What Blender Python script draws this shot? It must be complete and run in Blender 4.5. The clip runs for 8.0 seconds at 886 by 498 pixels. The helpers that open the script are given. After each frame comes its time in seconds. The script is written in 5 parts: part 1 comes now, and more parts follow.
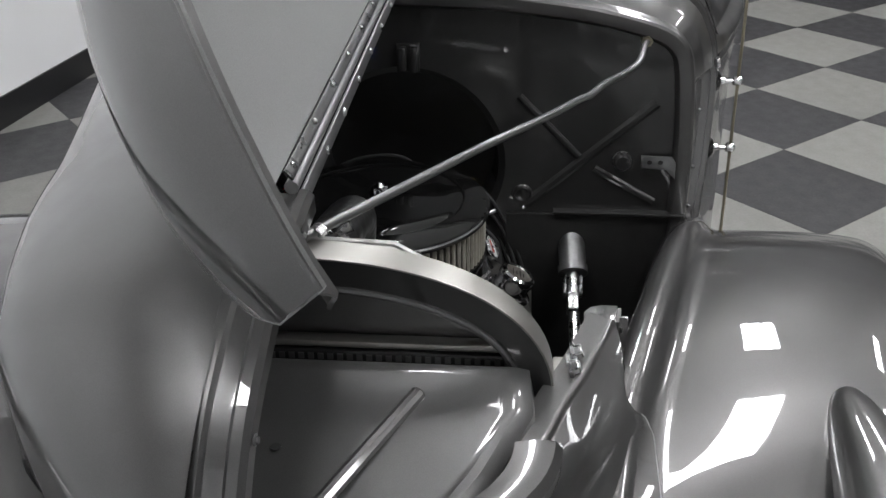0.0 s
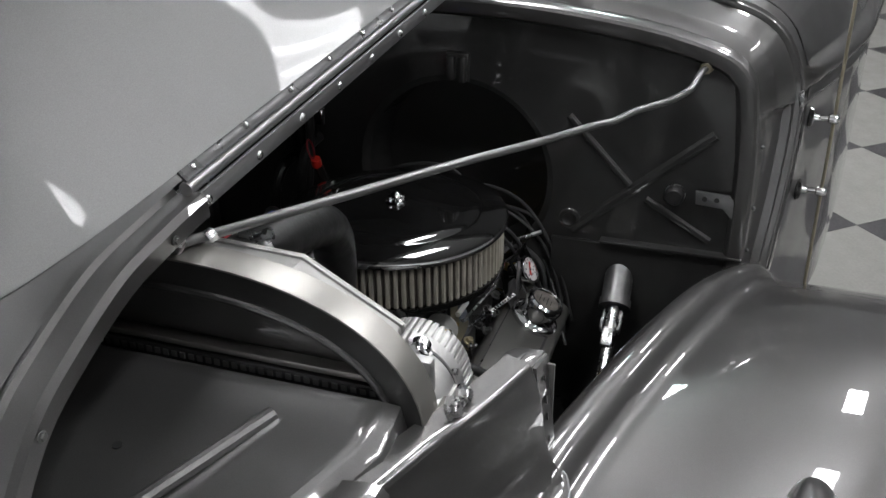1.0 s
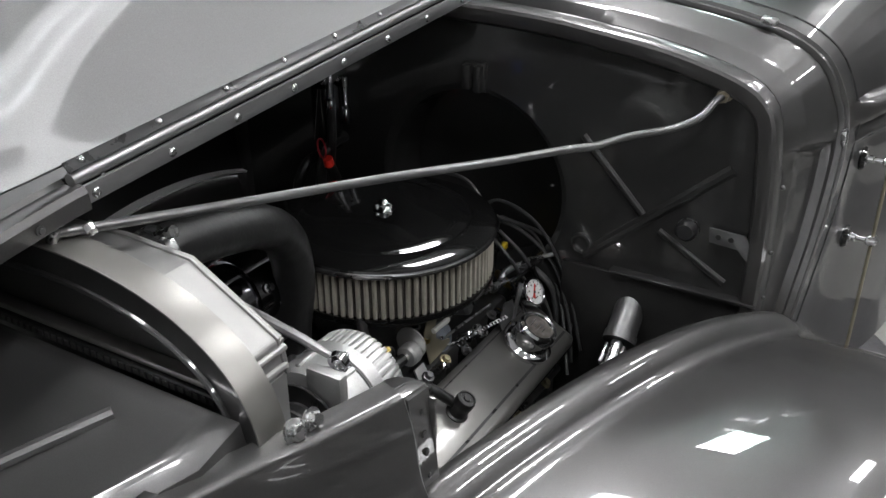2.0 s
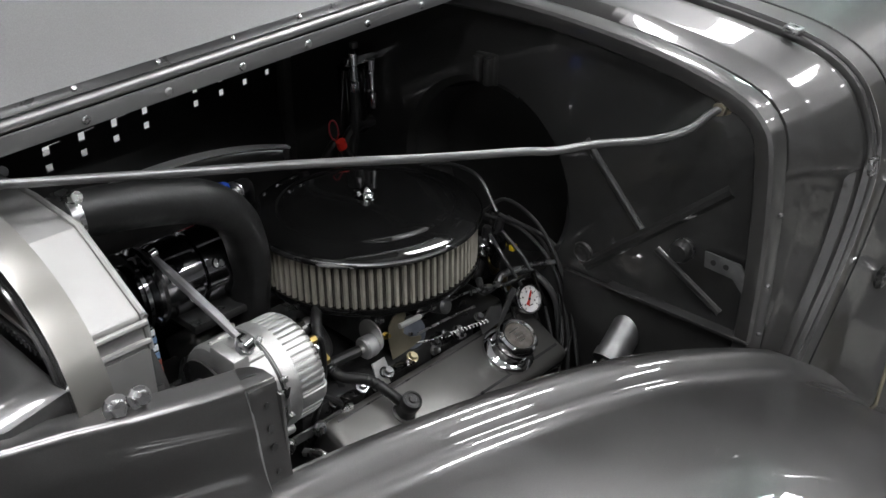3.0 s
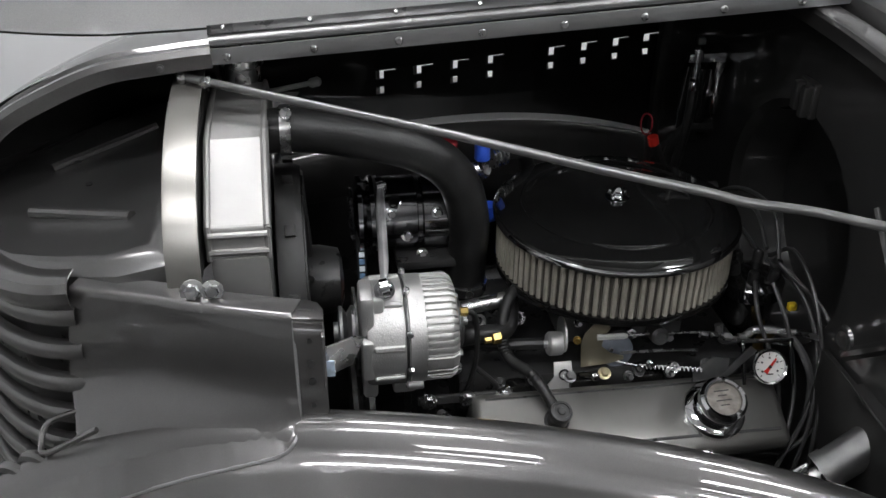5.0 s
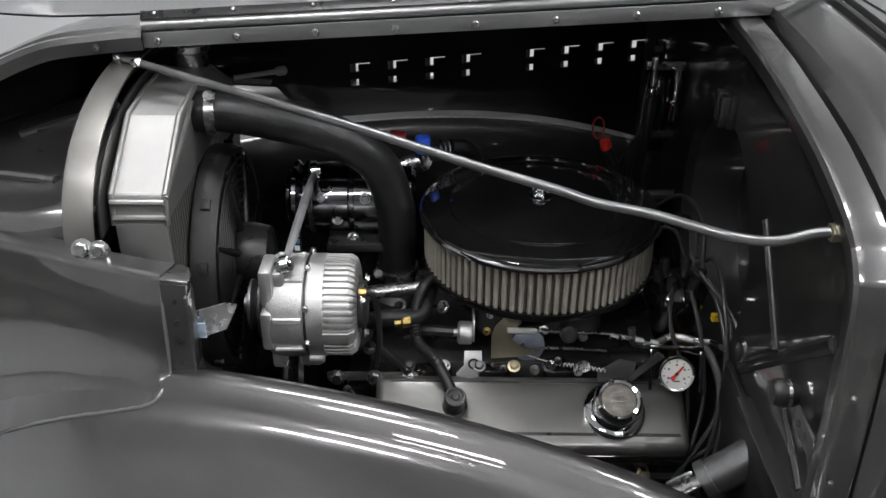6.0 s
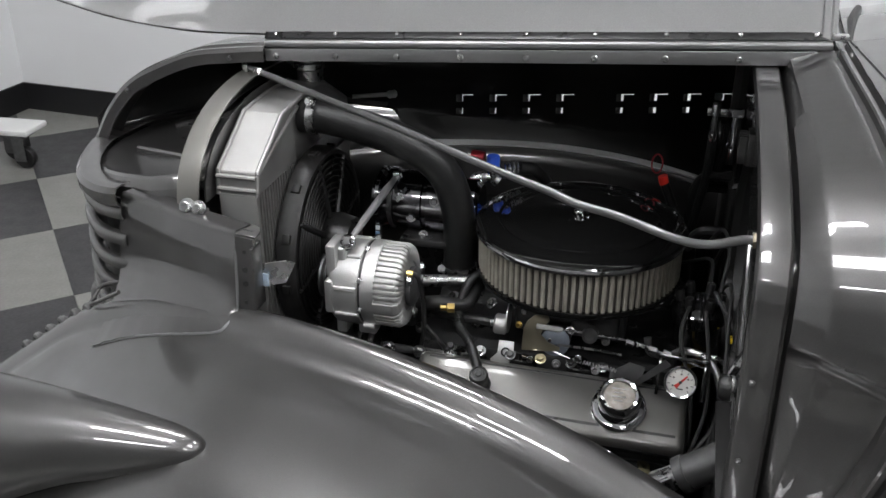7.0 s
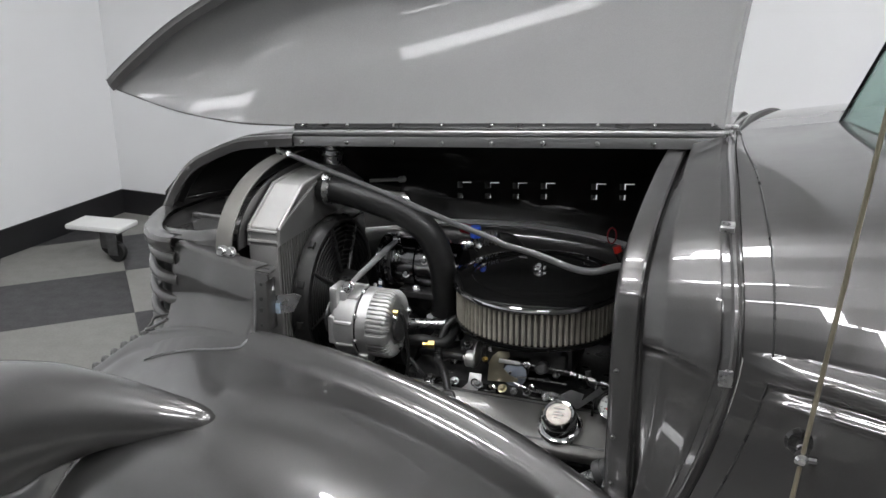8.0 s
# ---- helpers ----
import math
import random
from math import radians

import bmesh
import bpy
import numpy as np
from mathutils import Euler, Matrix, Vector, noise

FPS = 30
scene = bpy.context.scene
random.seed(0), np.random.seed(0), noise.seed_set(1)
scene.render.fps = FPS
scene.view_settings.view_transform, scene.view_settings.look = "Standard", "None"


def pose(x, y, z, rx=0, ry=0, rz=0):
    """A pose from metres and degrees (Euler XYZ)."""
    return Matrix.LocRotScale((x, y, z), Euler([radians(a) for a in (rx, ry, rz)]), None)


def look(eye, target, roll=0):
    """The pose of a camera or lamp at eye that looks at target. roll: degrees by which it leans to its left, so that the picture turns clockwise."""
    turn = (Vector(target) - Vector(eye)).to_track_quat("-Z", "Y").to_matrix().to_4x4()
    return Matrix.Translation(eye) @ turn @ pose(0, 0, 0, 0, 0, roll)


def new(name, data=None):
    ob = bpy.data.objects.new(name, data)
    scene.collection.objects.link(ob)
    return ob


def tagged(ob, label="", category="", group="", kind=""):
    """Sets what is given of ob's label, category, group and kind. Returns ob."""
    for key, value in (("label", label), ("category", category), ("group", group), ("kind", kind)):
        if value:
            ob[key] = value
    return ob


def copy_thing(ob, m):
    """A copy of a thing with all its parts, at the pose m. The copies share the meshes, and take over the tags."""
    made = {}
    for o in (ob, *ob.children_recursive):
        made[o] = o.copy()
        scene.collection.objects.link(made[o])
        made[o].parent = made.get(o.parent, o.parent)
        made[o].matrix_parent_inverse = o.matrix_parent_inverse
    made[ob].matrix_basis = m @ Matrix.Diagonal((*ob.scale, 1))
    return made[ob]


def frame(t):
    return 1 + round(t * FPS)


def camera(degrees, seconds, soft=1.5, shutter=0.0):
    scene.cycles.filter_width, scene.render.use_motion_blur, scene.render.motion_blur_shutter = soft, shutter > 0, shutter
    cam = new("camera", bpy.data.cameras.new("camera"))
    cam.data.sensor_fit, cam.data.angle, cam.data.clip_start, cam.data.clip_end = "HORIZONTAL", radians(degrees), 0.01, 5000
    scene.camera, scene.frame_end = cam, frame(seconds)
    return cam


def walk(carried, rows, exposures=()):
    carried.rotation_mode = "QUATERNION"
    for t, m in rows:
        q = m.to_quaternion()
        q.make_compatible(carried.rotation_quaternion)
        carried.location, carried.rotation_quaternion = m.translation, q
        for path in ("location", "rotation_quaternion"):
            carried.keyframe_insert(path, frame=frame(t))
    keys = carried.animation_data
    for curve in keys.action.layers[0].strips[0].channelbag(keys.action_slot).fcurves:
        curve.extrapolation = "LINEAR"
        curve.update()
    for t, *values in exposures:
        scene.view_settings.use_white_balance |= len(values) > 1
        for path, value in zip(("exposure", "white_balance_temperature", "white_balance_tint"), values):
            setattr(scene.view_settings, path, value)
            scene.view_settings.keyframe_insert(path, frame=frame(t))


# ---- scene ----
# camera
cam = camera(50.1, 8.0)
PATH = [
    (0, (0.018, -0.028, 1.643), (1.778, 0.133, 0.705), -0.8),
    (0.5, (0.066, -0.177, 1.64), (1.798, 0.18, 0.706), -0.9),
    (1, (0.133, -0.324, 1.64), (1.804, 0.26, 0.709), -0.7),
    (1.5, (0.206, -0.448, 1.637), (1.813, 0.301, 0.712), -0.5),
    (1.7, (0.24, -0.496, 1.638), (1.813, 0.322, 0.712), -0.5),
    (2.8, (0.488, -0.75, 1.63), (1.841, 0.377, 0.681), 0.3),
    (3, (0.532, -0.796, 1.626), (1.81, 0.413, 0.674), -0.1),
    (3.5, (0.635, -0.868, 1.617), (1.666, 0.543, 0.644), 0.1),
    (4, (0.745, -0.912, 1.62), (1.536, 0.635, 0.629), 0.0),
    (4.5, (0.854, -0.941, 1.622), (1.344, 0.715, 0.614), 0.2),
    (4.7, (0.903, -0.955, 1.629), (1.284, 0.724, 0.612), 0.3),
    (5.8, (1.203, -1.043, 1.649), (1.259, 0.68, 0.636), 0.5),
    (6, (1.276, -1.062, 1.65), (1.267, 0.662, 0.636), 0.1),
    (6.5, (1.421, -1.142, 1.657), (1.235, 0.58, 0.658), -0.0),
    (7, (1.561, -1.28, 1.669), (1.106, 0.449, 0.773), -0.2),
    (7.5, (1.718, -1.438, 1.682), (1.154, 0.317, 0.905), -0.6),
    (8, (1.868, -1.612, 1.683), (1.215, 0.164, 1.037), -0.7),
]
walk(cam, [(t, look(eye, target, roll)) for t, eye, target, roll in PATH],
     exposures=[(0, 0.0), (0.6, 0.0), (1.5, 0.05), (3.5, 0.2), (4.7, 0.07), (6.5, 0.14), (8, 0.16)])

# ---------------------------------------------------------------- light and world
world = bpy.data.worlds.new("world")
scene.world = world
world.use_nodes = True
world.node_tree.nodes["Background"].inputs[0].default_value = (0.8, 0.85, 0.9, 1)
world.node_tree.nodes["Background"].inputs[1].default_value = 0.02
scene.view_settings.exposure = 0.0
LAMP = 33.5          # strength of the ceiling tubes


# ---------------------------------------------------------------- materials
def mat(name, color, rough=0.5, metal=0.0, coat=0.0, coat_rough=0.03, vary=0.0, scale=8.0, bump=0.0, bump_scale=60.0,
        rough_vary=0.0, stretch=None, emit=0.0, transmission=0.0, fine=0.0, fine_scale=400.0, spec=None, island=0.0, coat_ior=1.5):
    m = bpy.data.materials.new(name)
    m.use_nodes = True
    nt = m.node_tree
    b = nt.nodes["Principled BSDF"]
    b.inputs["Base Color"].default_value = (*color, 1)
    b.inputs["Roughness"].default_value = rough
    b.inputs["Metallic"].default_value = metal
    b.inputs["Coat Weight"].default_value = coat
    b.inputs["Coat Roughness"].default_value = coat_rough
    b.inputs["Coat IOR"].default_value = coat_ior
    b.inputs["Transmission Weight"].default_value = transmission
    if spec is not None:
        b.inputs["Specular IOR Level"].default_value = spec
    if emit:
        b.inputs["Emission Color"].default_value = (*color, 1)
        b.inputs["Emission Strength"].default_value = emit
    tc = nt.nodes.new("ShaderNodeTexCoord")
    mp = nt.nodes.new("ShaderNodeMapping")
    nt.links.new(tc.outputs["Object"], mp.inputs[0])
    if stretch:
        mp.inputs["Scale"].default_value = stretch

    def noise_node(s, detail=4.0):
        n = nt.nodes.new("ShaderNodeTexNoise")
        n.inputs["Scale"].default_value = s
        n.inputs["Detail"].default_value = detail
        nt.links.new(mp.outputs[0], n.inputs["Vector"])
        return n

    def ramp(src, lo, hi):
        r = nt.nodes.new("ShaderNodeMapRange")
        nt.links.new(src, r.inputs[0])
        r.inputs[1].default_value, r.inputs[2].default_value = 0.3, 0.7
        r.inputs[3].default_value, r.inputs[4].default_value = lo, hi
        return r.outputs[0]

    if vary or fine or island:
        value = ramp(noise_node(scale).outputs[0], 1 - vary, 1 + vary)
        if fine:
            mul = nt.nodes.new("ShaderNodeMath")
            mul.operation = "MULTIPLY"
            nt.links.new(value, mul.inputs[0])
            nt.links.new(ramp(noise_node(fine_scale, 2).outputs[0], 1 - fine, 1 + fine), mul.inputs[1])
            value = mul.outputs[0]
        if island:
            info = nt.nodes.new("ShaderNodeObjectInfo")
            mul = nt.nodes.new("ShaderNodeMath")
            mul.operation = "MULTIPLY"
            nt.links.new(value, mul.inputs[0])
            r = nt.nodes.new("ShaderNodeMapRange")
            nt.links.new(info.outputs["Random"], r.inputs[0])
            r.inputs[3].default_value, r.inputs[4].default_value = 1 - island, 1 + island
            nt.links.new(r.outputs[0], mul.inputs[1])
            value = mul.outputs[0]
        mix = nt.nodes.new("ShaderNodeMixRGB")
        mix.blend_type = "MULTIPLY"
        mix.inputs[0].default_value = 1
        mix.inputs[1].default_value = (*color, 1)
        nt.links.new(value, mix.inputs[2])
        nt.links.new(mix.outputs[0], b.inputs["Base Color"])
    if rough_vary:
        nt.links.new(ramp(noise_node(scale * 1.7).outputs[0], max(0.0, rough - rough_vary), rough + rough_vary), b.inputs["Roughness"])
    if bump:
        bp = nt.nodes.new("ShaderNodeBump")
        bp.inputs["Strength"].default_value = bump
        bp.inputs["Distance"].default_value = 0.002
        nt.links.new(noise_node(bump_scale).outputs[0], bp.inputs["Height"])
        nt.links.new(bp.outputs[0], b.inputs["Normal"])
    return m


PAINT = mat("grey_metallic_paint", (0.098, 0.0955, 0.0943), 0.37, 0.82, 1.0, 0.008, coat_ior=1.65, vary=0.05, scale=5, fine=0.12, fine_scale=1500, rough_vary=0.05)
# dark paint, which also carries the bay's shade on firewall and closed hood
PAINT_DARK_SHADE = mat("dark_paint_and_bay_shade", (0.0165, 0.0163, 0.0161), 0.4, 0.1, 1.0, 0.05, spec=0.4, coat_ior=1.6, vary=0.08, scale=3, rough_vary=0.06, bump=0.35, bump_scale=7)
# body paint lightened for the ceiling light on the open hood's inside
PAINT_LIT = mat("hood_paint_lit", (0.185, 0.184, 0.183), 0.52, 0.25, 0.35, 0.03, coat_ior=1.3, vary=0.04, scale=4, fine=0.12, fine_scale=900, bump=0.06, bump_scale=90)
BAY_BLACK = mat("black_bay_paint", (0.017, 0.017, 0.017), 0.34, 0, vary=0.3, scale=6, rough_vary=0.1)
BLACK = mat("satin_black", (0.019, 0.019, 0.019), 0.33, 0, vary=0.3, scale=20, rough_vary=0.1)
BLACKGLOSS = mat("black_gloss", (0.006, 0.006, 0.006), 0.08, 0, 1.0, 0.02, vary=0.2, scale=10)
RUBBER = mat("black_rubber", (0.013, 0.013, 0.013), 0.4, spec=0.4, vary=0.25, scale=30, rough_vary=0.12, bump=0.15, bump_scale=200)
CHROME = mat("chrome", (0.75, 0.75, 0.76), 0.06, 1.0, vary=0.05, scale=30, rough_vary=0.04)
STEEL = mat("bright_steel", (0.5, 0.5, 0.5), 0.28, 1.0, vary=0.15, scale=40, rough_vary=0.1)
BRUSHED = mat("brushed_steel", (0.26, 0.252, 0.236), 0.38, 0.85, vary=0.08, scale=5, rough_vary=0.05, bump=0.02, bump_scale=60)
ALU = mat("aluminium_tank", (0.38, 0.376, 0.366), 0.58, 1.0, vary=0.06, scale=8, rough_vary=0.06, bump=0.04, bump_scale=70)
CAST = mat("cast_aluminium", (0.53, 0.53, 0.52), 0.42, 0.8, vary=0.1, scale=25, rough_vary=0.12, bump=0.3, bump_scale=500)
DULL = mat("dull_grey_metal", (0.14, 0.14, 0.14), 0.42, 0.8, vary=0.2, scale=30, rough_vary=0.12)
RODM = mat("painted_rod", (0.125, 0.125, 0.125), 0.28, 0.6, 0.4, 0.1, vary=0.1, scale=30)
BRASS = mat("brass", (0.40, 0.29, 0.10), 0.3, 1.0, vary=0.2, scale=60)
AERIAL = mat("tarnished_brass", (0.30, 0.27, 0.2), 0.35, 0.7, vary=0.15, scale=25)
ZINC = mat("yellow_zinc", (0.42, 0.37, 0.24), 0.35, 0.9, vary=0.25, scale=50)
PULLEY = mat("polished_dark_metal", (0.3, 0.3, 0.31), 0.12, 1.0, vary=0.2, scale=40, rough_vary=0.06)
PRINT_BLUE = mat("faded_blue_print", (0.12, 0.2, 0.32), 0.5, vary=0.1)
PRINT_RED = mat("faded_red_print", (0.34, 0.08, 0.06), 0.5, vary=0.1)
BLUE = mat("blue_plastic", (0.03, 0.1, 0.6), 0.35, vary=0.05)
RED = mat("red_plastic", (0.6, 0.03, 0.02), 0.35, vary=0.05)
REDM = mat("red_anodised", (0.3, 0.02, 0.03), 0.3, 0.5, vary=0.1)
WHITE = mat("white_face", (0.75, 0.75, 0.73), 0.4, vary=0.02)
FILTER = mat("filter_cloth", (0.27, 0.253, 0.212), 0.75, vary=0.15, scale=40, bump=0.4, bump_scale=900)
# filter colour darkened to paint in the shade between the pleats
FILTER_SHADE = mat("filter_cloth_shade", (0.1, 0.093, 0.08), 0.85, vary=0.15, scale=40)
COVER = mat("valve_cover_paint", (0.165, 0.162, 0.153), 0.34, 0.75, 0.6, 0.08, vary=0.08, scale=12, rough_vary=0.06)
WALLM = mat("white_wall", (0.78, 0.785, 0.79), 0.6, vary=0.03, scale=0.8, bump=0.1, bump_scale=60)
BASEM = mat("black_baseboard", (0.012, 0.012, 0.013), 0.35, vary=0.2, scale=3)
CEILM = mat("ceiling_paint", (0.84, 0.84, 0.84), 0.8, vary=0.04, scale=1)
TILE_D = mat("dark_tile", (0.042, 0.041, 0.043), 0.5, spec=0.35, vary=0.06, scale=9, fine=0.22, fine_scale=90, rough_vary=0.06, island=0.08)
TILE_L = mat("light_tile", (0.19, 0.187, 0.175), 0.5, spec=0.35, vary=0.04, scale=9, fine=0.07, fine_scale=90, rough_vary=0.06, island=0.05)
GROUT = mat("grout", (0.1, 0.1, 0.1), 0.7, vary=0.1)
TUBE = mat("lamp_tube", (0.965, 0.97, 0.99), 0.5, emit=LAMP)
FIXT = mat("lamp_housing", (0.7, 0.7, 0.7), 0.4, vary=0.03)
HINGE_GLINT_M = mat("hinge_metal_and_glint", (0.3, 0.3, 0.3), 0.35, 0.8, vary=0.05, scale=6)
# grey fender ledge coloured near white to stand for the light it catches
LEDGE_LIT = mat("ledge_paint_lit", (0.8, 0.8, 0.8), 0.4, 0, 0.3, 0.1, vary=0.05, scale=6)
FANM = mat("dull_black_plastic_and_shade", (0.012, 0.0118, 0.0115), 0.45, spec=0.4, vary=0.2, scale=30)
SATIN = mat("satin_grey_paint", (0.105, 0.103, 0.102), 0.36, 0.7, 1.0, 0.05, vary=0.06, scale=6, fine=0.08, fine_scale=900)
WIRE = mat("grey_wire", (0.028, 0.028, 0.028), 0.35, vary=0.15, scale=40)
GLASS = mat("windscreen_glass", (0.62, 0.78, 0.74), 0.02, transmission=1.0)
LABEL = mat("pale_blue_label", (0.45, 0.55, 0.66), 0.4, vary=0.25, scale=120)
TURN = mat("satin_zinc", (0.4, 0.395, 0.4), 0.38, 0.6, vary=0.15, scale=40)
BOARD = mat("white_board", (0.7, 0.7, 0.69), 0.5, vary=0.05, scale=6)
STAIN_TXT = mat("pale_print", (0.7, 0.72, 0.75), 0.5, vary=0.1)


# ---------------------------------------------------------------- mesh helpers
def part(name, bm, material, parent, label="", smooth=True, angle=0.6):
    me = bpy.data.meshes.new(name)
    bmesh.ops.recalc_face_normals(bm, faces=bm.faces) if smooth != "keep" else None
    if smooth:
        for f in bm.faces:
            f.smooth = True
        for e in bm.edges:
            if len(e.link_faces) == 2 and e.calc_face_angle(0) > angle:
                e.smooth = False
    bm.to_mesh(me)
    bm.free()
    me.materials.append(material)
    ob = new(name, me)
    ob.parent = parent
    if label:
        tagged(ob, label)
    return ob


def thing(name, label, category, at=(0, 0, 0), group="", kind=""):
    return tagged(new(name), label, category, group, kind) if at == (0, 0, 0) else tagged(place(new(name), at), label, category, group, kind)


def place(ob, at):
    ob.location = at
    return ob


def interp(x, pts):
    """Smooth curve through (x, y) pairs."""
    xs = [p[0] for p in pts]
    if x <= xs[0]:
        return pts[0][1]
    if x >= xs[-1]:
        return pts[-1][1]
    i = max(k for k in range(len(xs) - 1) if xs[k] <= x)
    x0, y0 = pts[i]
    x1, y1 = pts[i + 1]
    def slope(k):
        if k <= 0 or k >= len(pts) - 1:
            k = min(max(k, 0), len(pts) - 1)
            a, b = (0, 1) if k == 0 else (len(pts) - 2, len(pts) - 1)
            return (pts[b][1] - pts[a][1]) / (pts[b][0] - pts[a][0])
        return (pts[k + 1][1] - pts[k - 1][1]) / (pts[k + 1][0] - pts[k - 1][0])
    h = x1 - x0
    u = (x - x0) / h
    return ((2 * u**3 - 3 * u**2 + 1) * y0 + (u**3 - 2 * u**2 + u) * h * slope(i)
            + (3 * u**2 - 2 * u**3) * y1 + (u**3 - u**2) * h * slope(i + 1))


def spline(pts, n=8):
    """Catmull-Rom through points."""
    P = [Vector(p) for p in pts]
    P = [2 * P[0] - P[1]] + P + [2 * P[-1] - P[-2]]
    out = []
    for i in range(1, len(P) - 2):
        for k in range(n):
            u = k / n
            a, b, c, d = P[i - 1], P[i], P[i + 1], P[i + 2]
            out.append(0.5 * (2 * b + (c - a) * u + (2 * a - 5 * b + 4 * c - d) * u * u + (3 * b - a - 3 * c + d) * u**3))
    out.append(P[-2])
    return out


def sheet(fn, nu, nv, thick=0.0, closed_v=False):
    """A grid of fn(u, v), u and v from 0 to 1, given thickness along its normals."""
    bm = bmesh.new()
    g = [[Vector(fn(i / nu, j / nv)) for j in range(nv + (0 if closed_v else 1))] for i in range(nu + 1)]
    nvv = len(g[0])
    def normal(i, j):
        a = g[min(i + 1, nu)][j] - g[max(i - 1, 0)][j]
        b = (g[i][(j + 1) % nvv] - g[i][(j - 1) % nvv]) if closed_v else g[i][min(j + 1, nvv - 1)] - g[i][max(j - 1, 0)]
        n = a.cross(b)
        return n.normalized() if n.length > 1e-12 else Vector((0, 0, 1))
    top = [[bm.verts.new(g[i][j]) for j in range(nvv)] for i in range(nu + 1)]
    cols = nvv if closed_v else nvv - 1
    for i in range(nu):
        for j in range(cols):
            bm.faces.new((top[i][j], top[i + 1][j], top[i + 1][(j + 1) % nvv], top[i][(j + 1) % nvv]))
    if thick:
        low = [[bm.verts.new(g[i][j] - thick * normal(i, j)) for j in range(nvv)] for i in range(nu + 1)]
        for i in range(nu):
            for j in range(cols):
                bm.faces.new((low[i][j], low[i][(j + 1) % nvv], low[i + 1][(j + 1) % nvv], low[i + 1][j]))
        for i in range(nu):
            if not closed_v:
                bm.faces.new((top[i][0], low[i][0], low[i + 1][0], top[i + 1][0]))
                bm.faces.new((top[i][-1], top[i + 1][-1], low[i + 1][-1], low[i][-1]))
        for j in range(cols):
            k = (j + 1) % nvv
            bm.faces.new((top[0][j], top[0][k], low[0][k], low[0][j]))
            bm.faces.new((top[nu][j], low[nu][j], low[nu][k], top[nu][k]))
    bmesh.ops.remove_doubles(bm, verts=bm.verts, dist=1e-5)
    return bm


def tube(pts, r, seg=12, n=8, smooth_path=True, cap=True):
    """A round bar along points; r is a radius or a function of 0..1."""
    P = spline(pts, n) if smooth_path and len(pts) > 2 else [Vector(p) for p in pts]
    bm = bmesh.new()
    rings, up = [], None
    for i, p in enumerate(P):
        d = (P[min(i + 1, len(P) - 1)] - P[max(i - 1, 0)]).normalized()
        if up is None:
            up = d.orthogonal().normalized()
        up = (up - d * up.dot(d)).normalized()
        side = d.cross(up)
        rr = r(i / (len(P) - 1)) if callable(r) else r
        rings.append([bm.verts.new(p + rr * (math.cos(2 * math.pi * k / seg) * up + math.sin(2 * math.pi * k / seg) * side)) for k in range(seg)])
    for a, b in zip(rings, rings[1:]):
        for k in range(seg):
            bm.faces.new((a[k], a[(k + 1) % seg], b[(k + 1) % seg], b[k]))
    if cap:
        bm.faces.new(rings[0][::-1])
        bm.faces.new(rings[-1])
    return bm


def lathe(profile, at, axis=(0, 0, 1), seg=32):
    """Turns (radius, height) pairs about an axis through at."""
    ax = Vector(axis).normalized()
    up = ax.orthogonal().normalized()
    side = ax.cross(up)
    bm = bmesh.new()
    rings = []
    for r, h in profile:
        c = Vector(at) + ax * h
        if r < 1e-6:
            rings.append([bm.verts.new(c)])
        else:
            rings.append([bm.verts.new(c + r * (math.cos(2 * math.pi * k / seg) * up + math.sin(2 * math.pi * k / seg) * side)) for k in range(seg)])
    for a, b in zip(rings, rings[1:]):
        for k in range(seg):
            k2 = (k + 1) % seg
            if len(a) == 1 and len(b) == 1:
                continue
            if len(a) == 1:
                bm.faces.new((a[0], b[k2], b[k]))
            elif len(b) == 1:
                bm.faces.new((a[k], a[k2], b[0]))
            else:
                bm.faces.new((a[k], a[k2], b[k2], b[k]))
    if len(rings[0]) > 1:
        bm.faces.new(rings[0][::-1])
    if len(rings[-1]) > 1:
        bm.faces.new(rings[-1])
    return bm


def box(x0, x1, y0, y1, z0, z1, bevel=0.0, m=None, seg=2):
    bm = bmesh.new()
    bmesh.ops.create_cube(bm, size=1, matrix=Matrix.Translation(((x0 + x1) / 2, (y0 + y1) / 2, (z0 + z1) / 2)) @ Matrix.Diagonal((abs(x1 - x0), abs(y1 - y0), abs(z1 - z0), 1)))
    if bevel:
        bmesh.ops.bevel(bm, geom=bm.edges[:], offset=bevel, segments=seg, affect="EDGES", profile=0.5)
    if m is not None:
        bm.transform(m)
    return bm


def prism(poly, depth, m=None, bevel=0.0):
    """A plate with outline poly in the local xy plane, depth along z."""
    bm = bmesh.new()
    a = [bm.verts.new((x, y, 0)) for x, y in poly]
    b = [bm.verts.new((x, y, depth)) for x, y in poly]
    bm.faces.new(a[::-1])
    bm.faces.new(b)
    for i in range(len(poly)):
        j = (i + 1) % len(poly)
        bm.faces.new((a[i], a[j], b[j], b[i]))
    if bevel:
        bmesh.ops.bevel(bm, geom=bm.edges[:], offset=bevel, segments=2, affect="EDGES", profile=0.5)
    if m is not None:
        bm.transform(m)
    return bm


def merge(*bms):
    out = bms[0]
    for b in bms[1:]:
        me = bpy.data.meshes.new("tmp")
        b.to_mesh(me)
        b.free()
        out.from_mesh(me)
        bpy.data.meshes.remove(me)
    return out


def ball(at, r, squash=1.0, seg=16):
    return lathe([(r * math.sin(math.pi * k / 8), -r * squash * math.cos(math.pi * k / 8)) for k in range(9)], at, seg=seg)


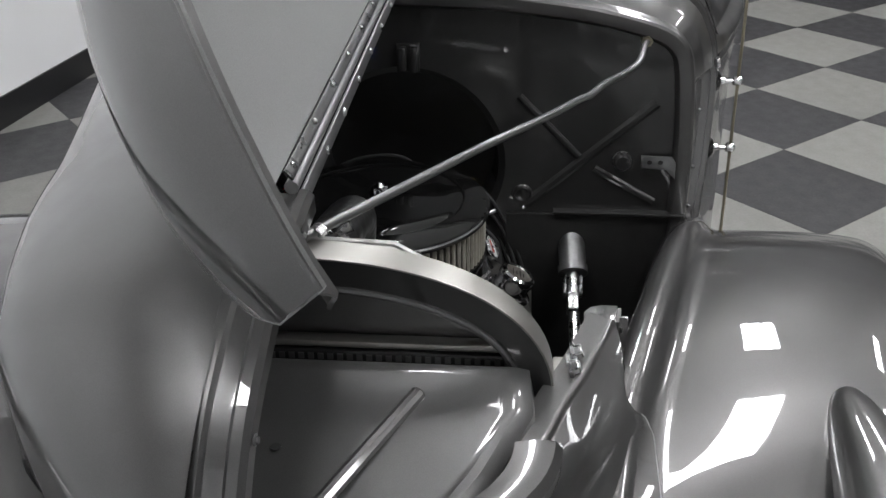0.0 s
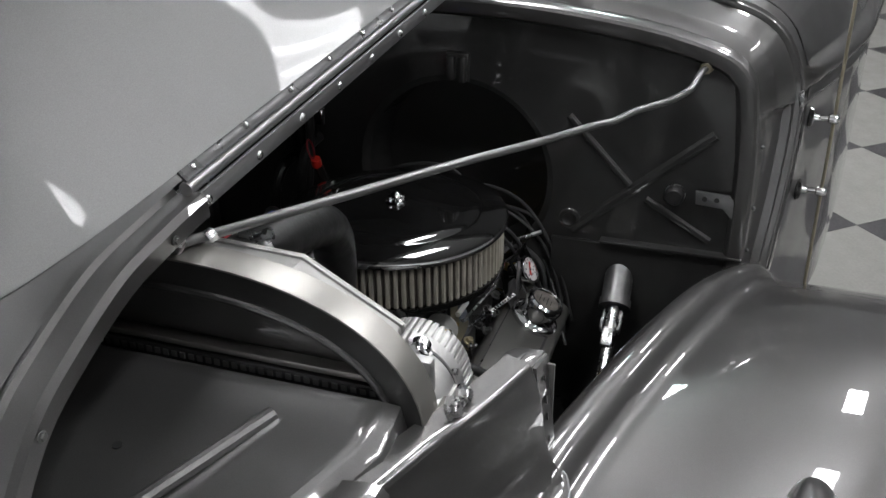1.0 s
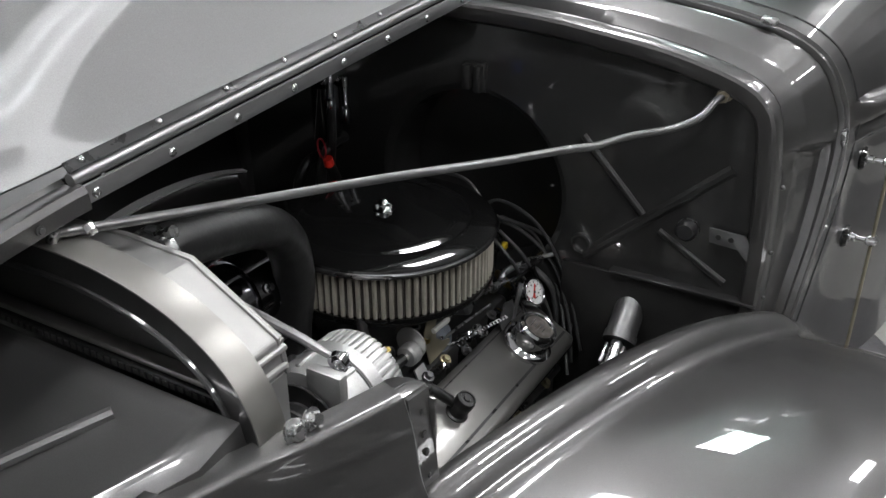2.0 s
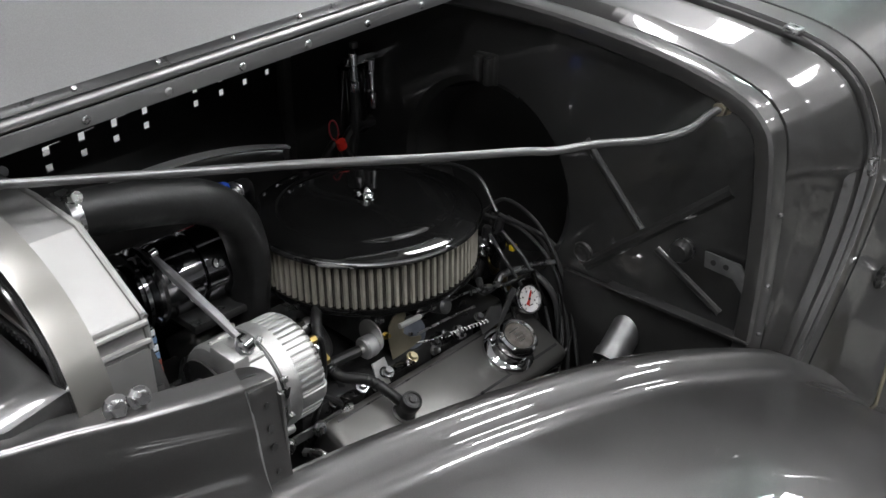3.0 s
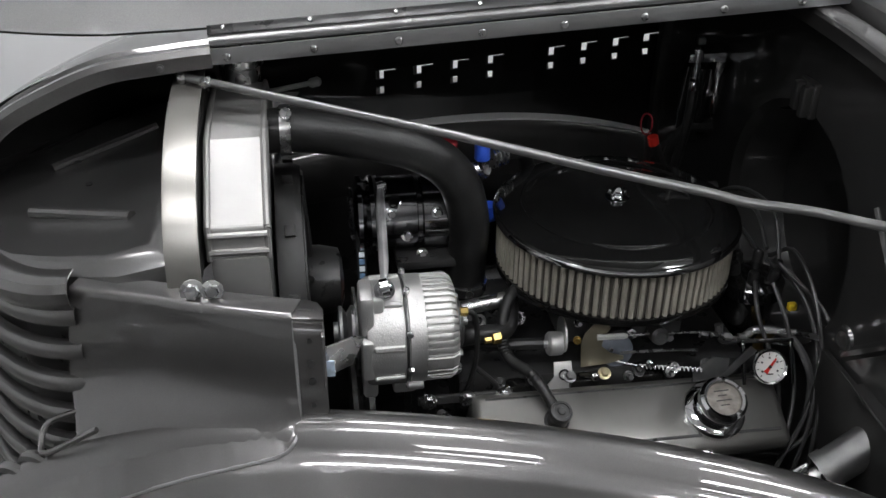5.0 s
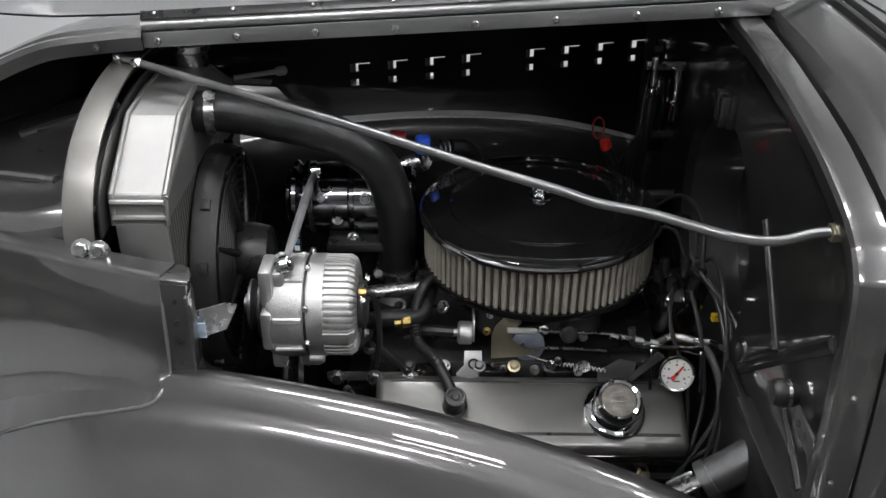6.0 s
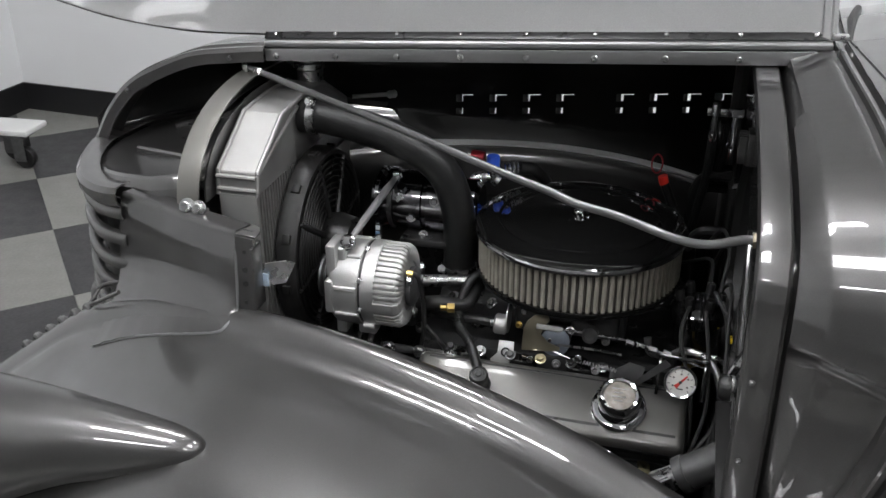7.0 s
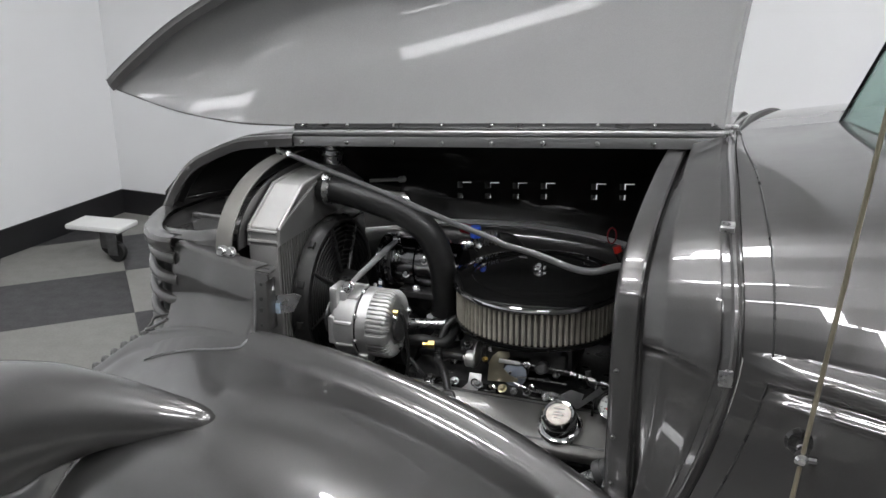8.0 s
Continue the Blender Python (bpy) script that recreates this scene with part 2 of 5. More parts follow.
def bolt(at, axis, r, h, parent, material=None, name="bolt", washer=True):
    """A hexagonal bolt head on a washer."""
    bm = lathe([(r, 0), (r, h * 0.85), (r * 0.85, h)], at, axis, 6)
    if washer:
        bm = merge(bm, lathe([(r * 1.5, -0.0005), (r * 1.5, h * 0.22), (r * 1.3, h * 0.25)], at, axis, 14))
    return part(name, bm, material or STEEL, parent, angle=0.4)


# ---------------------------------------------------------------- room
ANG = radians(41.4)
TS = 0.615
U, V = Vector((math.cos(ANG), math.sin(ANG), 0)), Vector((-math.sin(ANG), math.cos(ANG), 0))
ORIGIN = Vector((4.16, -1.215, 0))
WALL_DIR = radians(-5.0)
CORNER = Vector((-1.99, 3.08, 0))
WX, WY = Vector((math.cos(WALL_DIR), math.sin(WALL_DIR), 0)), Vector((-math.sin(WALL_DIR), math.cos(WALL_DIR), 0))
ROOM_L, ROOM_W, ROOM_H = 19.0, 16.0, 4.2


def room_point(a, b, z=0.0):
    """a metres along the long wall from the corner, b metres out from it."""
    return CORNER + WX * a - WY * b + Vector((0, 0, z))


def room_box(a0, a1, b0, b1, z0, z1):
    bm = bmesh.new()
    m = Matrix.Translation(CORNER) @ Matrix.Rotation(WALL_DIR, 4, "Z")
    bmesh.ops.create_cube(bm, size=1, matrix=m @ Matrix.Translation(((a0 + a1) / 2, -(b0 + b1) / 2, (z0 + z1) / 2)) @ Matrix.Diagonal((abs(a1 - a0), abs(b1 - b0), abs(z1 - z0), 1)))
    return bm


def build_room():
    floor = part("floor", room_box(-0.2, ROOM_L + 0.2, -0.2, ROOM_W + 0.2, -0.2, -0.006), GROUT, None, smooth=False)
    tagged(floor, "grey and dark checkerboard showroom floor tiles, slightly scuffed", "floor", kind="structure")
    # far-end and behind walls are unseen; their distance keeps side reflections dark
    for name, dims, text in (("wall_long", (-0.2, ROOM_L + 0.2, -0.2, 0, 0, ROOM_H), "plain white painted showroom wall"),
                             ("wall_end", (-0.2, 0, 0, ROOM_W, 0, ROOM_H), "plain white painted end wall"),
                             ("wall_far_end", (ROOM_L, ROOM_L + 0.2, 0, ROOM_W, 0, ROOM_H), "unseen plain white wall closing the room"),
                             ("wall_behind", (-0.2, ROOM_L + 0.2, ROOM_W, ROOM_W + 0.2, 0, ROOM_H), "unseen plain white wall closing the room")):
        tagged(part(name, room_box(*dims), WALLM, None, smooth=False), text, "wall", kind="structure")
    for dims in ((0.012, ROOM_L, 0, 0.012, 0, 0.15), (0, 0.012, 0, ROOM_W, 0, 0.15)):
        tagged(part("baseboard", room_box(*dims), BASEM, None, smooth=False), "black rubber baseboard along the white wall", "baseboard", kind="structure")
    tagged(part("ceiling", room_box(-0.2, ROOM_L + 0.2, -0.2, ROOM_W + 0.2, ROOM_H, ROOM_H + 0.2), CEILM, None, smooth=False), "pale grey flat ceiling", "ceiling", kind="structure")
    return floor


def build_ceiling_light():
    lamp = thing("ceiling_light", "white fluorescent ceiling fixture with three bright tubes", "ceiling light", group="ceiling lights")
    hx, hy = 0.62, 0.21
    body = merge(box(-hx, hx, -hy, hy, -0.03, 0.0), box(-hx, hx, -hy, -hy + 0.015, -0.1, -0.03), box(-hx, hx, hy - 0.015, hy, -0.1, -0.03),
                 box(-hx, -hx + 0.015, -hy, hy, -0.1, -0.03), box(hx - 0.015, hx, -hy, hy, -0.1, -0.03))
    part("housing", body, FIXT, lamp, smooth=False)
    for k in range(3):
        y = -0.13 + 0.13 * k
        part("tube", tube([(-hx + 0.03, y, -0.07), (hx - 0.03, y, -0.07)], 0.062, 12), TUBE, lamp)
    return lamp


floor = build_room()
LIGHTS = [(a, b) for a in (2.7, 5.6, 8.6) for b in (2.0, 4.2, 6.7)]
lamp = build_ceiling_light()
for n, (a, b) in enumerate(LIGHTS):
    m = Matrix.Translation(room_point(a, b, ROOM_H)) @ Matrix.Rotation(WALL_DIR, 4, "Z")
    if n == 0:
        lamp.matrix_basis = m
    else:
        copy_thing(lamp, m)

# ---------------------------------------------------------------- truck body
C = 0.203            # middle plane of the truck
truck = thing("pickup_truck", "dark grey metallic vintage pickup truck with one hood half folded open", "truck")


def resample(pts, n):
    P = spline(pts, 10)
    L = [0.0]
    for a, b in zip(P, P[1:]):
        L.append(L[-1] + (b - a).length)
    out, k = [], 0
    for i in range(n + 1):
        d = L[-1] * i / n
        while k < len(P) - 2 and L[k + 1] < d:
            k += 1
        u = (d - L[k]) / max(L[k + 1] - L[k], 1e-9)
        out.append(P[k].lerp(P[k + 1], u))
    return out


CENTRE = [(0.492, 1.035), (0.507, 1.062), (0.54, 1.118), (0.59, 1.173), (0.655, 1.209), (0.725, 1.236), (0.79, 1.246), (0.86, 1.253), (1.3, 1.279), (1.78, 1.306)]
FRONT = [(0.486, 1.086), (0.505, 1.106), (0.54, 1.14), (0.59, 1.181), (0.655, 1.213), (0.725, 1.237), (0.79, 1.247), (0.86, 1.254), (1.3, 1.28), (1.78, 1.307)]
WIDTH = [(0.486, 0.0), (0.50, 0.036), (0.55, 0.105), (0.6, 0.162), (0.65, 0.208), (0.7, 0.247), (0.77, 0.295), (0.95, 0.365), (1.11, 0.40), (1.32, 0.455), (1.5, 0.502), (1.83, 0.592)]
BASE = [(0.486, 1.08), (0.6, 1.078), (0.77, 1.075), (1.0, 1.04), (1.3, 1.0), (1.83, 0.98)]
SKIRT = [(0.486, 0.026), (0.6, 0.026), (0.7, 0.02), (0.8, 0.012), (0.9, 0.008)]
POWER = [(0.486, 2.2), (0.8, 2.5), (1.2, 3.0), (1.83, 3.5)]
RIDGE_W = [(0.2, 0.27), (0.5, 0.30), (0.64, 0.31), (0.8, 0.335), (0.95, 0.363), (1.2, 0.428), (1.5, 0.506), (1.75, 0.573), (2.3, 0.62)]
RIDGE_Z = [(0.2, 0.55), (0.4, 0.70), (0.52, 0.79), (0.64, 0.872), (0.78, 0.92), (0.95, 0.945), (1.06, 0.951), (1.2, 0.949), (1.35, 0.934), (1.5, 0.903), (1.67, 0.846), (1.75, 0.80), (1.9, 0.70), (2.3, 0.42)]
REAR_OPEN = [(0.0, 1.775), (0.3, 1.825), (0.55, 1.872), (0.7, 1.885), (0.85, 1.85), (1.0, 1.79)]
REAR = [(0.0, 1.772), (0.3, 1.79), (0.55, 1.815), (0.7, 1.83), (0.85, 1.80), (1.0, 1.745)]


def hood_point(u, v, side, inset=0.0):
    xr = interp(v, REAR if side > 0 else REAR_OPEN) - 0.004
    x = 0.488 + (xr - 0.488) * u**1.4
    w, zc, z0, n = interp(x, WIDTH), interp(x, FRONT), interp(x, BASE), interp(x, POWER)
    step = min(max((x - 0.985) / 0.012, 0), 1)
    low = (1 - step) * (z0 - interp(x, SKIRT)) + step * (interp(x, RIDGE_Z) + 0.012)
    if v < 0.75:
        a = v / 0.75 * math.pi / 2
        y, z = w * math.sin(a) ** (2 / n), z0 + (zc - z0) * max(math.cos(a), 0) ** (2 / n)
    else:
        y, z = w - 0.02 * (v - 0.75) * 4 * step, z0 + (low - z0) * (v - 0.75) * 4
    y = max(y - inset, 0.004)
    z -= inset
    return Vector((x, C + side * max(y, 0.016), z))


OPEN = radians(134.0)
HINGE0, HINGE1 = Vector((0.86, C, 1.256)), Vector((1.765, C, 1.308))
AXIS = (HINGE1 - HINGE0).normalized()
OPENED = Matrix.Translation(HINGE0) @ Matrix.Rotation(-OPEN, 4, AXIS) @ Matrix.Translation(-HINGE0)


def louvre_cuts(bm):
    """Cuts the louvre openings through the closed side."""
    for k in range(9):
        if k == 4:
            continue
        x = 1.106 + 0.0683 * k - (0.014 if k > 4 else 0)
        for x0, x1, z0, z1 in ((x - 0.009, x + 0.006, 1.022, 1.036), (x - 0.009, x + 0.006, 1.049, 1.066), (x + 0.006, x + 0.027, 1.0625, 1.066)):
            for co, no in (((x0, 0, 0), (1, 0, 0)), ((x1, 0, 0), (1, 0, 0)), ((0, 0, z0), (0, 0, 1)), ((0, 0, z1), (0, 0, 1))):
                near = [f for f in bm.faces if f.calc_center_median().y > C + 0.2 and any(x0 - 0.001 < v.co.x for v in f.verts) and any(v.co.x < x1 + 0.001 for v in f.verts)
                        and any(z0 - 0.001 < v.co.z for v in f.verts) and any(v.co.z < z1 + 0.001 for v in f.verts)]
                geom = list(near) + list({e for f in near for e in f.edges}) + list({v for f in near for v in f.verts})
                bmesh.ops.bisect_plane(bm, geom=geom, plane_co=co, plane_no=no)
            gone = []
            for f in bm.faces:
                c = f.calc_center_median()
                if c.y > C + 0.2 and x0 < c.x < x1 and z0 < c.z < z1:
                    gone.append(f)
            bmesh.ops.delete(bm, geom=gone, context="FACES")
    return bm


def build_hood(side, opened):
    name = "hood_half"
    m = OPENED if opened else Matrix()
    bm = sheet(lambda u, v: hood_point(u, v, side), 64, 40, 0.0)
    bm.transform(m)
    hood = part(name, louvre_cuts(bm) if not opened else bm, PAINT, truck, "open grey hood half folded back on its hinge" if opened else "closed dark grey hood half")
    bm = sheet(lambda u, v: hood_point(u, v, side, 0.006), 64, 40, 0.0)
    bm.transform(m)
    # same inside on both halves: coloured lit when open, shaded when closed
    part("inner_skin", louvre_cuts(bm) if not opened else bm, PAINT_LIT if opened else PAINT_DARK_SHADE, hood)

    def edge(u, v):            # turned-in flange along the lower front edge
        uu = (u * 0.485) ** 1.0
        p = hood_point(uu, 1.0, side)
        q = p + Vector((0.014 + 0.008 * u, -side * (0.014 + 0.012 * u), 0.002))
        return p.lerp(q, v) if v < 1 else q + Vector((0, 0, 0.012))
    bm = sheet(edge, 40, 3, 0.003)
    bm.transform(m)
    part("flange", bm, PAINT, hood, "turned-in flange")

    def back(u, v):
        p = hood_point(1.0, u, side)
        return p + Vector((-0.02 * v, -side * 0.012 * (v > 0.4), -0.010 * (v > 0.4)))
    bm = sheet(back, 40, 2, 0.002)
    bm.transform(m)
    part("rear_flange", bm, PAINT_LIT, hood)
    return hood


hood_left = build_hood(-1, True)
hood_right = build_hood(1, False)

def hood_side(x, z):
    """How far the closed side stands out at x and z."""
    best = None
    for k in range(60):
        v = 0.45 + 0.55 * k / 59
        xr = interp(v, REAR) - 0.004
        p = hood_point(((x - 0.488) / (xr - 0.488)) ** (1 / 1.4), v, 1)
        if best is None or abs(p.z - z) < best[0]:
            best = (abs(p.z - z), p.y)
    return best[1]


# raised louvre scoops outside the openings, open towards the rear
for k in (0, 1, 2, 3, 5, 6, 7, 8):
    x = 1.106 + 0.0683 * k - (0.014 if k > 4 else 0)
    ys = [hood_side(x, 1.014 + 0.006 * j) for j in range(11)]
    def scoop(u, v, x=x, ys=ys):
        return Vector((x - 0.011 + 0.011 * u, ys[round(v * 10)] + 0.001 + 0.0125 * math.sin(u * math.pi / 2) * min(1, 6 * v, 6 * (1 - v)), 1.014 + 0.06 * v))
    # hood scoops coloured black, so the shade inside them is in the colour
    part("louvre", sheet(scoop, 4, 10, 0.0015), FANM, hood_right)

# centre rib in front of the hinge
def rib(u, v):
    x = 0.492 + (0.862 - 0.492) * u
    z = interp(x, CENTRE)
    prof = [(-0.026, -0.022), (-0.026, -0.004), (-0.021, 0.003), (-0.012, 0.003), (-0.008, -0.002), (0.008, -0.002), (0.012, 0.003), (0.021, 0.003), (0.026, -0.004), (0.026, -0.022)]
    i = v * (len(prof) - 1)
    k = min(int(i), len(prof) - 2)
    f = i - k
    a = prof[k][0] * (1 - f) + prof[k + 1][0] * f
    b = prof[k][1] * (1 - f) + prof[k + 1][1] * f
    d = (interp(x + 0.004, CENTRE) - interp(x - 0.004, CENTRE)) / 0.008
    t = Vector((-d, 0, 1)).normalized()
    return Vector((x, C + a, z)) + t * b
rib_ob = part("centre_rib", sheet(rib, 40, 9, 0.0025), PAINT, truck, "grey double-ridged centre rib")
for x in (0.592, 0.80):
    bolt((x, C - 0.028, interp(x, CENTRE) - 0.013), (0, -1, 0), 0.0035, 0.003, rib_ob, DULL)

# piano hinge along the middle
hinge = part("hinge", tube([HINGE0 + Vector((0, -0.004, 0.002)), HINGE1 + Vector((0, -0.004, 0.002))], 0.0075, 12), HINGE_GLINT_M, truck, "long riveted piano hinge")
LENGTH = (HINGE1 - HINGE0).length
rot = Matrix.Translation(HINGE0) @ Matrix.Rotation(-math.atan2(HINGE1.z - HINGE0.z, HINGE1.x - HINGE0.x), 4, "Y")
plate = box(0, LENGTH - 0.02, -0.014, -0.010, -0.026, -0.005, 0.0008)
plate.transform(rot)
part("lower_leaf", plate, HINGE_GLINT_M, hinge)
part("upper_leaf", prism([(0, -0.016), (LENGTH - 0.03, -0.016), (LENGTH - 0.004, -0.003), (0, -0.003)], 0.003, OPENED @ rot @ Matrix.Translation((0, 0, -0.0135)), 0.0006), BLACK, hinge, "black painted hinge leaf under the open hood")
RIVET = [(0.0055, 0), (0.0055, 0.001), (0.004, 0.003), (0, 0.004)]
for k in range(9):
    d = 0.02 + 0.108 * k
    part("rivet", lathe(RIVET, rot @ Vector((d, -0.014, -0.017)), (0, -1, 0), 10), STEEL, hinge)
    head = lathe([(0.7 * r, h) for r, h in RIVET], rot @ Vector((d, -0.011, -0.0135)), (0, 0, -1), 10)
    head.transform(OPENED)
    part("rivet", head, STEEL, hinge)
part("hinge_end_bolt", lathe([(0.009, 0), (0.009, 0.004), (0.005, 0.007), (0.005, 0.03), (0.007, 0.03), (0.007, 0.036)], HINGE1 + Vector((0.01, -0.004, -0.012)), (0, -1, 0.3), 10), CHROME, hinge)

# cowl: lip, band, rail, body
LIP = resample([(1.664, w, z) for w, z in ((0, 1.272), (0.095, 1.27), (0.19, 1.264), (0.33, 1.247), (0.419, 1.228), (0.478, 1.208), (0.508, 1.184), (0.524, 1.15), (0.535, 1.059), (0.54, 0.962), (0.54, 0.868), (0.535, 0.75), (0.52, 0.6))], 60)
RAIL = resample([(1.772, 0, 1.306), (1.78, 0.15, 1.302), (1.795, 0.3, 1.287), (1.811, 0.46, 1.257), (1.822, 0.535, 1.222), (1.83, 0.572, 1.17), (1.83, 0.592, 1.1), (1.80, 0.59, 0.97), (1.75, 0.576, 0.82), (1.72, 0.565, 0.72), (1.70, 0.55, 0.6)], 60)


def outline(pts, k, side):
    p = pts[k]
    return Vector((p.x, C + side * p.y, p.z))


def inward(pts, k):
    a, b = pts[max(k - 1, 0)], pts[min(k + 1, len(pts) - 1)]
    t = Vector((0, b.y - a.y, b.z - a.z)).normalized()
    return Vector((0, t.z, -t.y))


def cowl_ring(side, stops):
    """stops: (mix from lip to rail, inset, x shift)."""
    m = len(stops) - 1
    def fn(u, v):
        i = min(int(u * 60), 59)
        w = u * 60 - i
        k = round(v * m)
        f, inset, dx = stops[k]
        p = LIP[i].lerp(LIP[i + 1], w).lerp(RAIL[i].lerp(RAIL[i + 1], w), f)
        a = inward(LIP, i).lerp(inward(LIP, i + 1), w).lerp(inward(RAIL, i).lerp(inward(RAIL, i + 1), w), f)
        if f < 0.90 and (f > 0.405 or dx > 0.039):
            t = min(max((1.122 - 0.030 * max(f, 0.36) - p.z) / 0.022, 0), 1)
            inset += 0.020 * t * (2 - t) * (0.4 + 0.6 * min(1, f / 0.5))
        q = p + inset * a + Vector((dx, 0, 0))
        return Vector((q.x, C + side * q.y, q.z))
    return fn, m


for side in (-1, 1):
    fn, m = cowl_ring(side, [(0, 0.033, 0.012), (0, 0.031, 0.003), (0, 0.025, -0.004), (0, 0.014, -0.006), (0, 0.005, -0.006), (0, 0.000, -0.003), (0, -0.003, 0.003), (0, -0.003, 0.029), (0, 0.000, 0.032), (0, 0.020, 0.033), (0, 0.020, 0.0365), (0, -0.001, 0.0395),
                             (0.41, -0.003, 0.0), (0.45, -0.004, 0), (0.5, -0.004, 0), (0.56, -0.004, 0), (0.62, -0.004, 0), (0.68, -0.004, 0), (0.74, -0.004, 0), (0.80, -0.004, 0), (0.86, -0.004, 0), (0.895, -0.003, 0.0), (0.90, 0.003, 0.0), (0.975, 0.003, 0.0), (0.98, -0.006, 0.0), (1.0, -0.007, 0.0), (1.0, -0.006, 0.005), (1.0, -0.001, 0.006), (1.0, -0.001, 0.010), (1.0, -0.010, 0.012)])
    band = part("cowl_band", sheet(fn, 240, m, 0.0), PAINT, truck, "grey hood ledge round the firewall", angle=0.5)
    if side < 0:
        cowl_band = band

    def body(u, v, side=side):
        i = min(int(u * 60), 59)
        p = RAIL[i].lerp(RAIL[i + 1], u * 60 - i)
        out = -inward(RAIL, i).lerp(inward(RAIL, i + 1), u * 60 - i)
        s = v
        grow = interp(s, [(0, 0.010), (0.05, 0.018), (0.2, 0.042), (0.45, 0.085), (1, 0.15)])
        if p.z < 1.1:
            p = Vector((p.x, p.y + (max(p.y, 0.592) - p.y) * min(1, s * 3), p.z))
        x = p.x + 0.0135 + s * 0.95
        x = x + (1.80 - p.x) * min(1, s * 2)
        q = Vector((x, p.y, p.z)) + Vector((0, out.y, out.z)) * grow
        q.y += interp(s, [(0, 0), (0.08, 0), (0.22, 0.02), (0.45, 0.035), (1, 0.035)]) * min(1, max(0, (1.24 - q.z) / 0.12))
        if q.z < 1.16:
            q.y += (0.020 * math.sqrt(max(0.0, 1 - ((q.z - 1.122) / 0.021) ** 2)) - 0.005 * math.exp(-(((q.z - 1.096) / 0.005) ** 2)) + 0.006 * math.exp(-(((q.z - 1.078) / 0.006) ** 2))) * min(1, max(0, s - 0.035) * 40)
        return Vector((q.x, C + side * q.y, q.z))
    cowl = part("cowl", sheet(body, 480, 40, 0.0), PAINT, truck, "rounded grey cowl side with a belt moulding", angle=0.9)
    seam = []
    for i in range(0, 58):
        s0 = interp(i / 60, [(0, 0.004), (0.12, 0.015), (0.25, 0.03), (0.5, 0.042), (0.75, 0.03), (1, 0.02)])
        seam.append(body(i / 60, s0))
    if side < 0:
        part("panel_gap", tube(seam, 0.002, 6, 2), BLACK, cowl)
    else:
        part("cowl_seal", tube(seam[:24], lambda t: 0.002 + 0.0065 * math.sin(math.pi * min(1, t * 1.1)), 8, 3), FANM, cowl, "black rubber seal across the cowl top")

# clips on the rail
for at, ax in (((1.805, -0.258, 1.266), (0, -0.15, 1)), ((1.826, -0.392, 1.098), (0, -1, 0.1)), ((1.775, 0.203, 1.318), (0, 0, 1))):
    part("rail_clip", box(-0.012, 0.012, -0.010, 0.010, 0, 0.008, 0.002, Matrix.Translation(at) @ Vector(ax).to_track_quat("Z", "X").to_matrix().to_4x4()), STEEL, cowl_band)
for z in (1.06, 0.95, 0.87):
    part("rivet", ball((1.67, -0.343, z), 0.0038), DULL, cowl_band)

# firewall with a round recess
FWX = 1.674
def firewall_mesh():
    bm = bmesh.new()
    ring = []
    for side in (-1, 1):
        seq = range(0, 55) if side < 0 else range(54, 0, -1)
        for i in seq:
            p = LIP[i] + 0.028 * inward(LIP, i)
            ring.append((C + side * p.y, p.z))
    out = [bm.verts.new((FWX, y, z)) for y, z in ring]
    edges = [bm.edges.new((out[i], out[(i + 1) % len(out)])) for i in range(len(out))]
    hole = [bm.verts.new((FWX, RC[0] + RR * math.cos(a), RC[1] + RR * math.sin(a))) for a in [2 * math.pi * k / 48 for k in range(48)]]
    edges += [bm.edges.new((hole[i], hole[(i + 1) % 48])) for i in range(48)]
    bmesh.ops.triangle_fill(bm, use_beauty=True, edges=edges)
    rim = [bm.verts.new(v.co + Vector((0.012, 0, 0)) + 0.07 * (Vector((FWX, RC[0], RC[1])) - v.co)) for v in hole]
    deep = [bm.verts.new(v.co + Vector((0.09, 0, 0)) + 0.12 * (Vector((FWX, RC[0], RC[1])) - v.co)) for v in hole]
    for a, b in ((hole, rim), (rim, deep)):
        for i in range(48):
            bm.faces.new((a[i], a[(i + 1) % 48], b[(i + 1) % 48], b[i]))
    bm.faces.new(deep)
    return bm
RC, RR = (0.19, 0.945), 0.187
firewall = part("firewall", firewall_mesh(), PAINT_DARK_SHADE, truck, "glossy dark firewall with pressed beads")


def bead(a, b, r, parent, name="pressed_bead", material=None):
    a, b = Vector(a), Vector(b)
    d = (b - a).normalized()
    pts = [a - d * r * 0.8, a, a.lerp(b, 0.5), b, b + d * r * 0.8]
    return part(name, tube(pts, lambda t: r * min(1, 0.35 + 6 * min(t, 1 - t)), 10, 6), material or PAINT_DARK_SHADE, parent)


bead((FWX + 0.002, -0.025, 1.075), (FWX + 0.002, -0.128, 0.969), 0.0075, firewall)
bead((FWX + 0.006, -0.258, 1.062), (FWX + 0.006, -0.045, 0.872), 0.0115, firewall)
bead((FWX + 0.002, -0.168, 0.938), (FWX + 0.002, -0.272, 0.879), 0.0075, firewall)
part("bumper", lathe([(0.015, 0), (0.017, 0.008), (0.017, 0.022), (0.013, 0.028), (0, 0.029)], (FWX, -0.212, 0.962), (-1, 0, 0), 20), RUBBER, firewall, "round black rubber bumper")
part("bumper_ring", lathe([(0.0178, 0.009), (0.0178, 0.013)], (FWX, -0.212, 0.962), (-1, 0, 0), 20), STEEL, firewall)
part("plug", lathe([(0.02, 0), (0.018, 0.004), (0.013, 0.005), (0.009, 0.002), (0, 0.0015)], (FWX, -0.03, 0.885), (-1, 0, 0), 20), PAINT_DARK_SHADE, firewall)
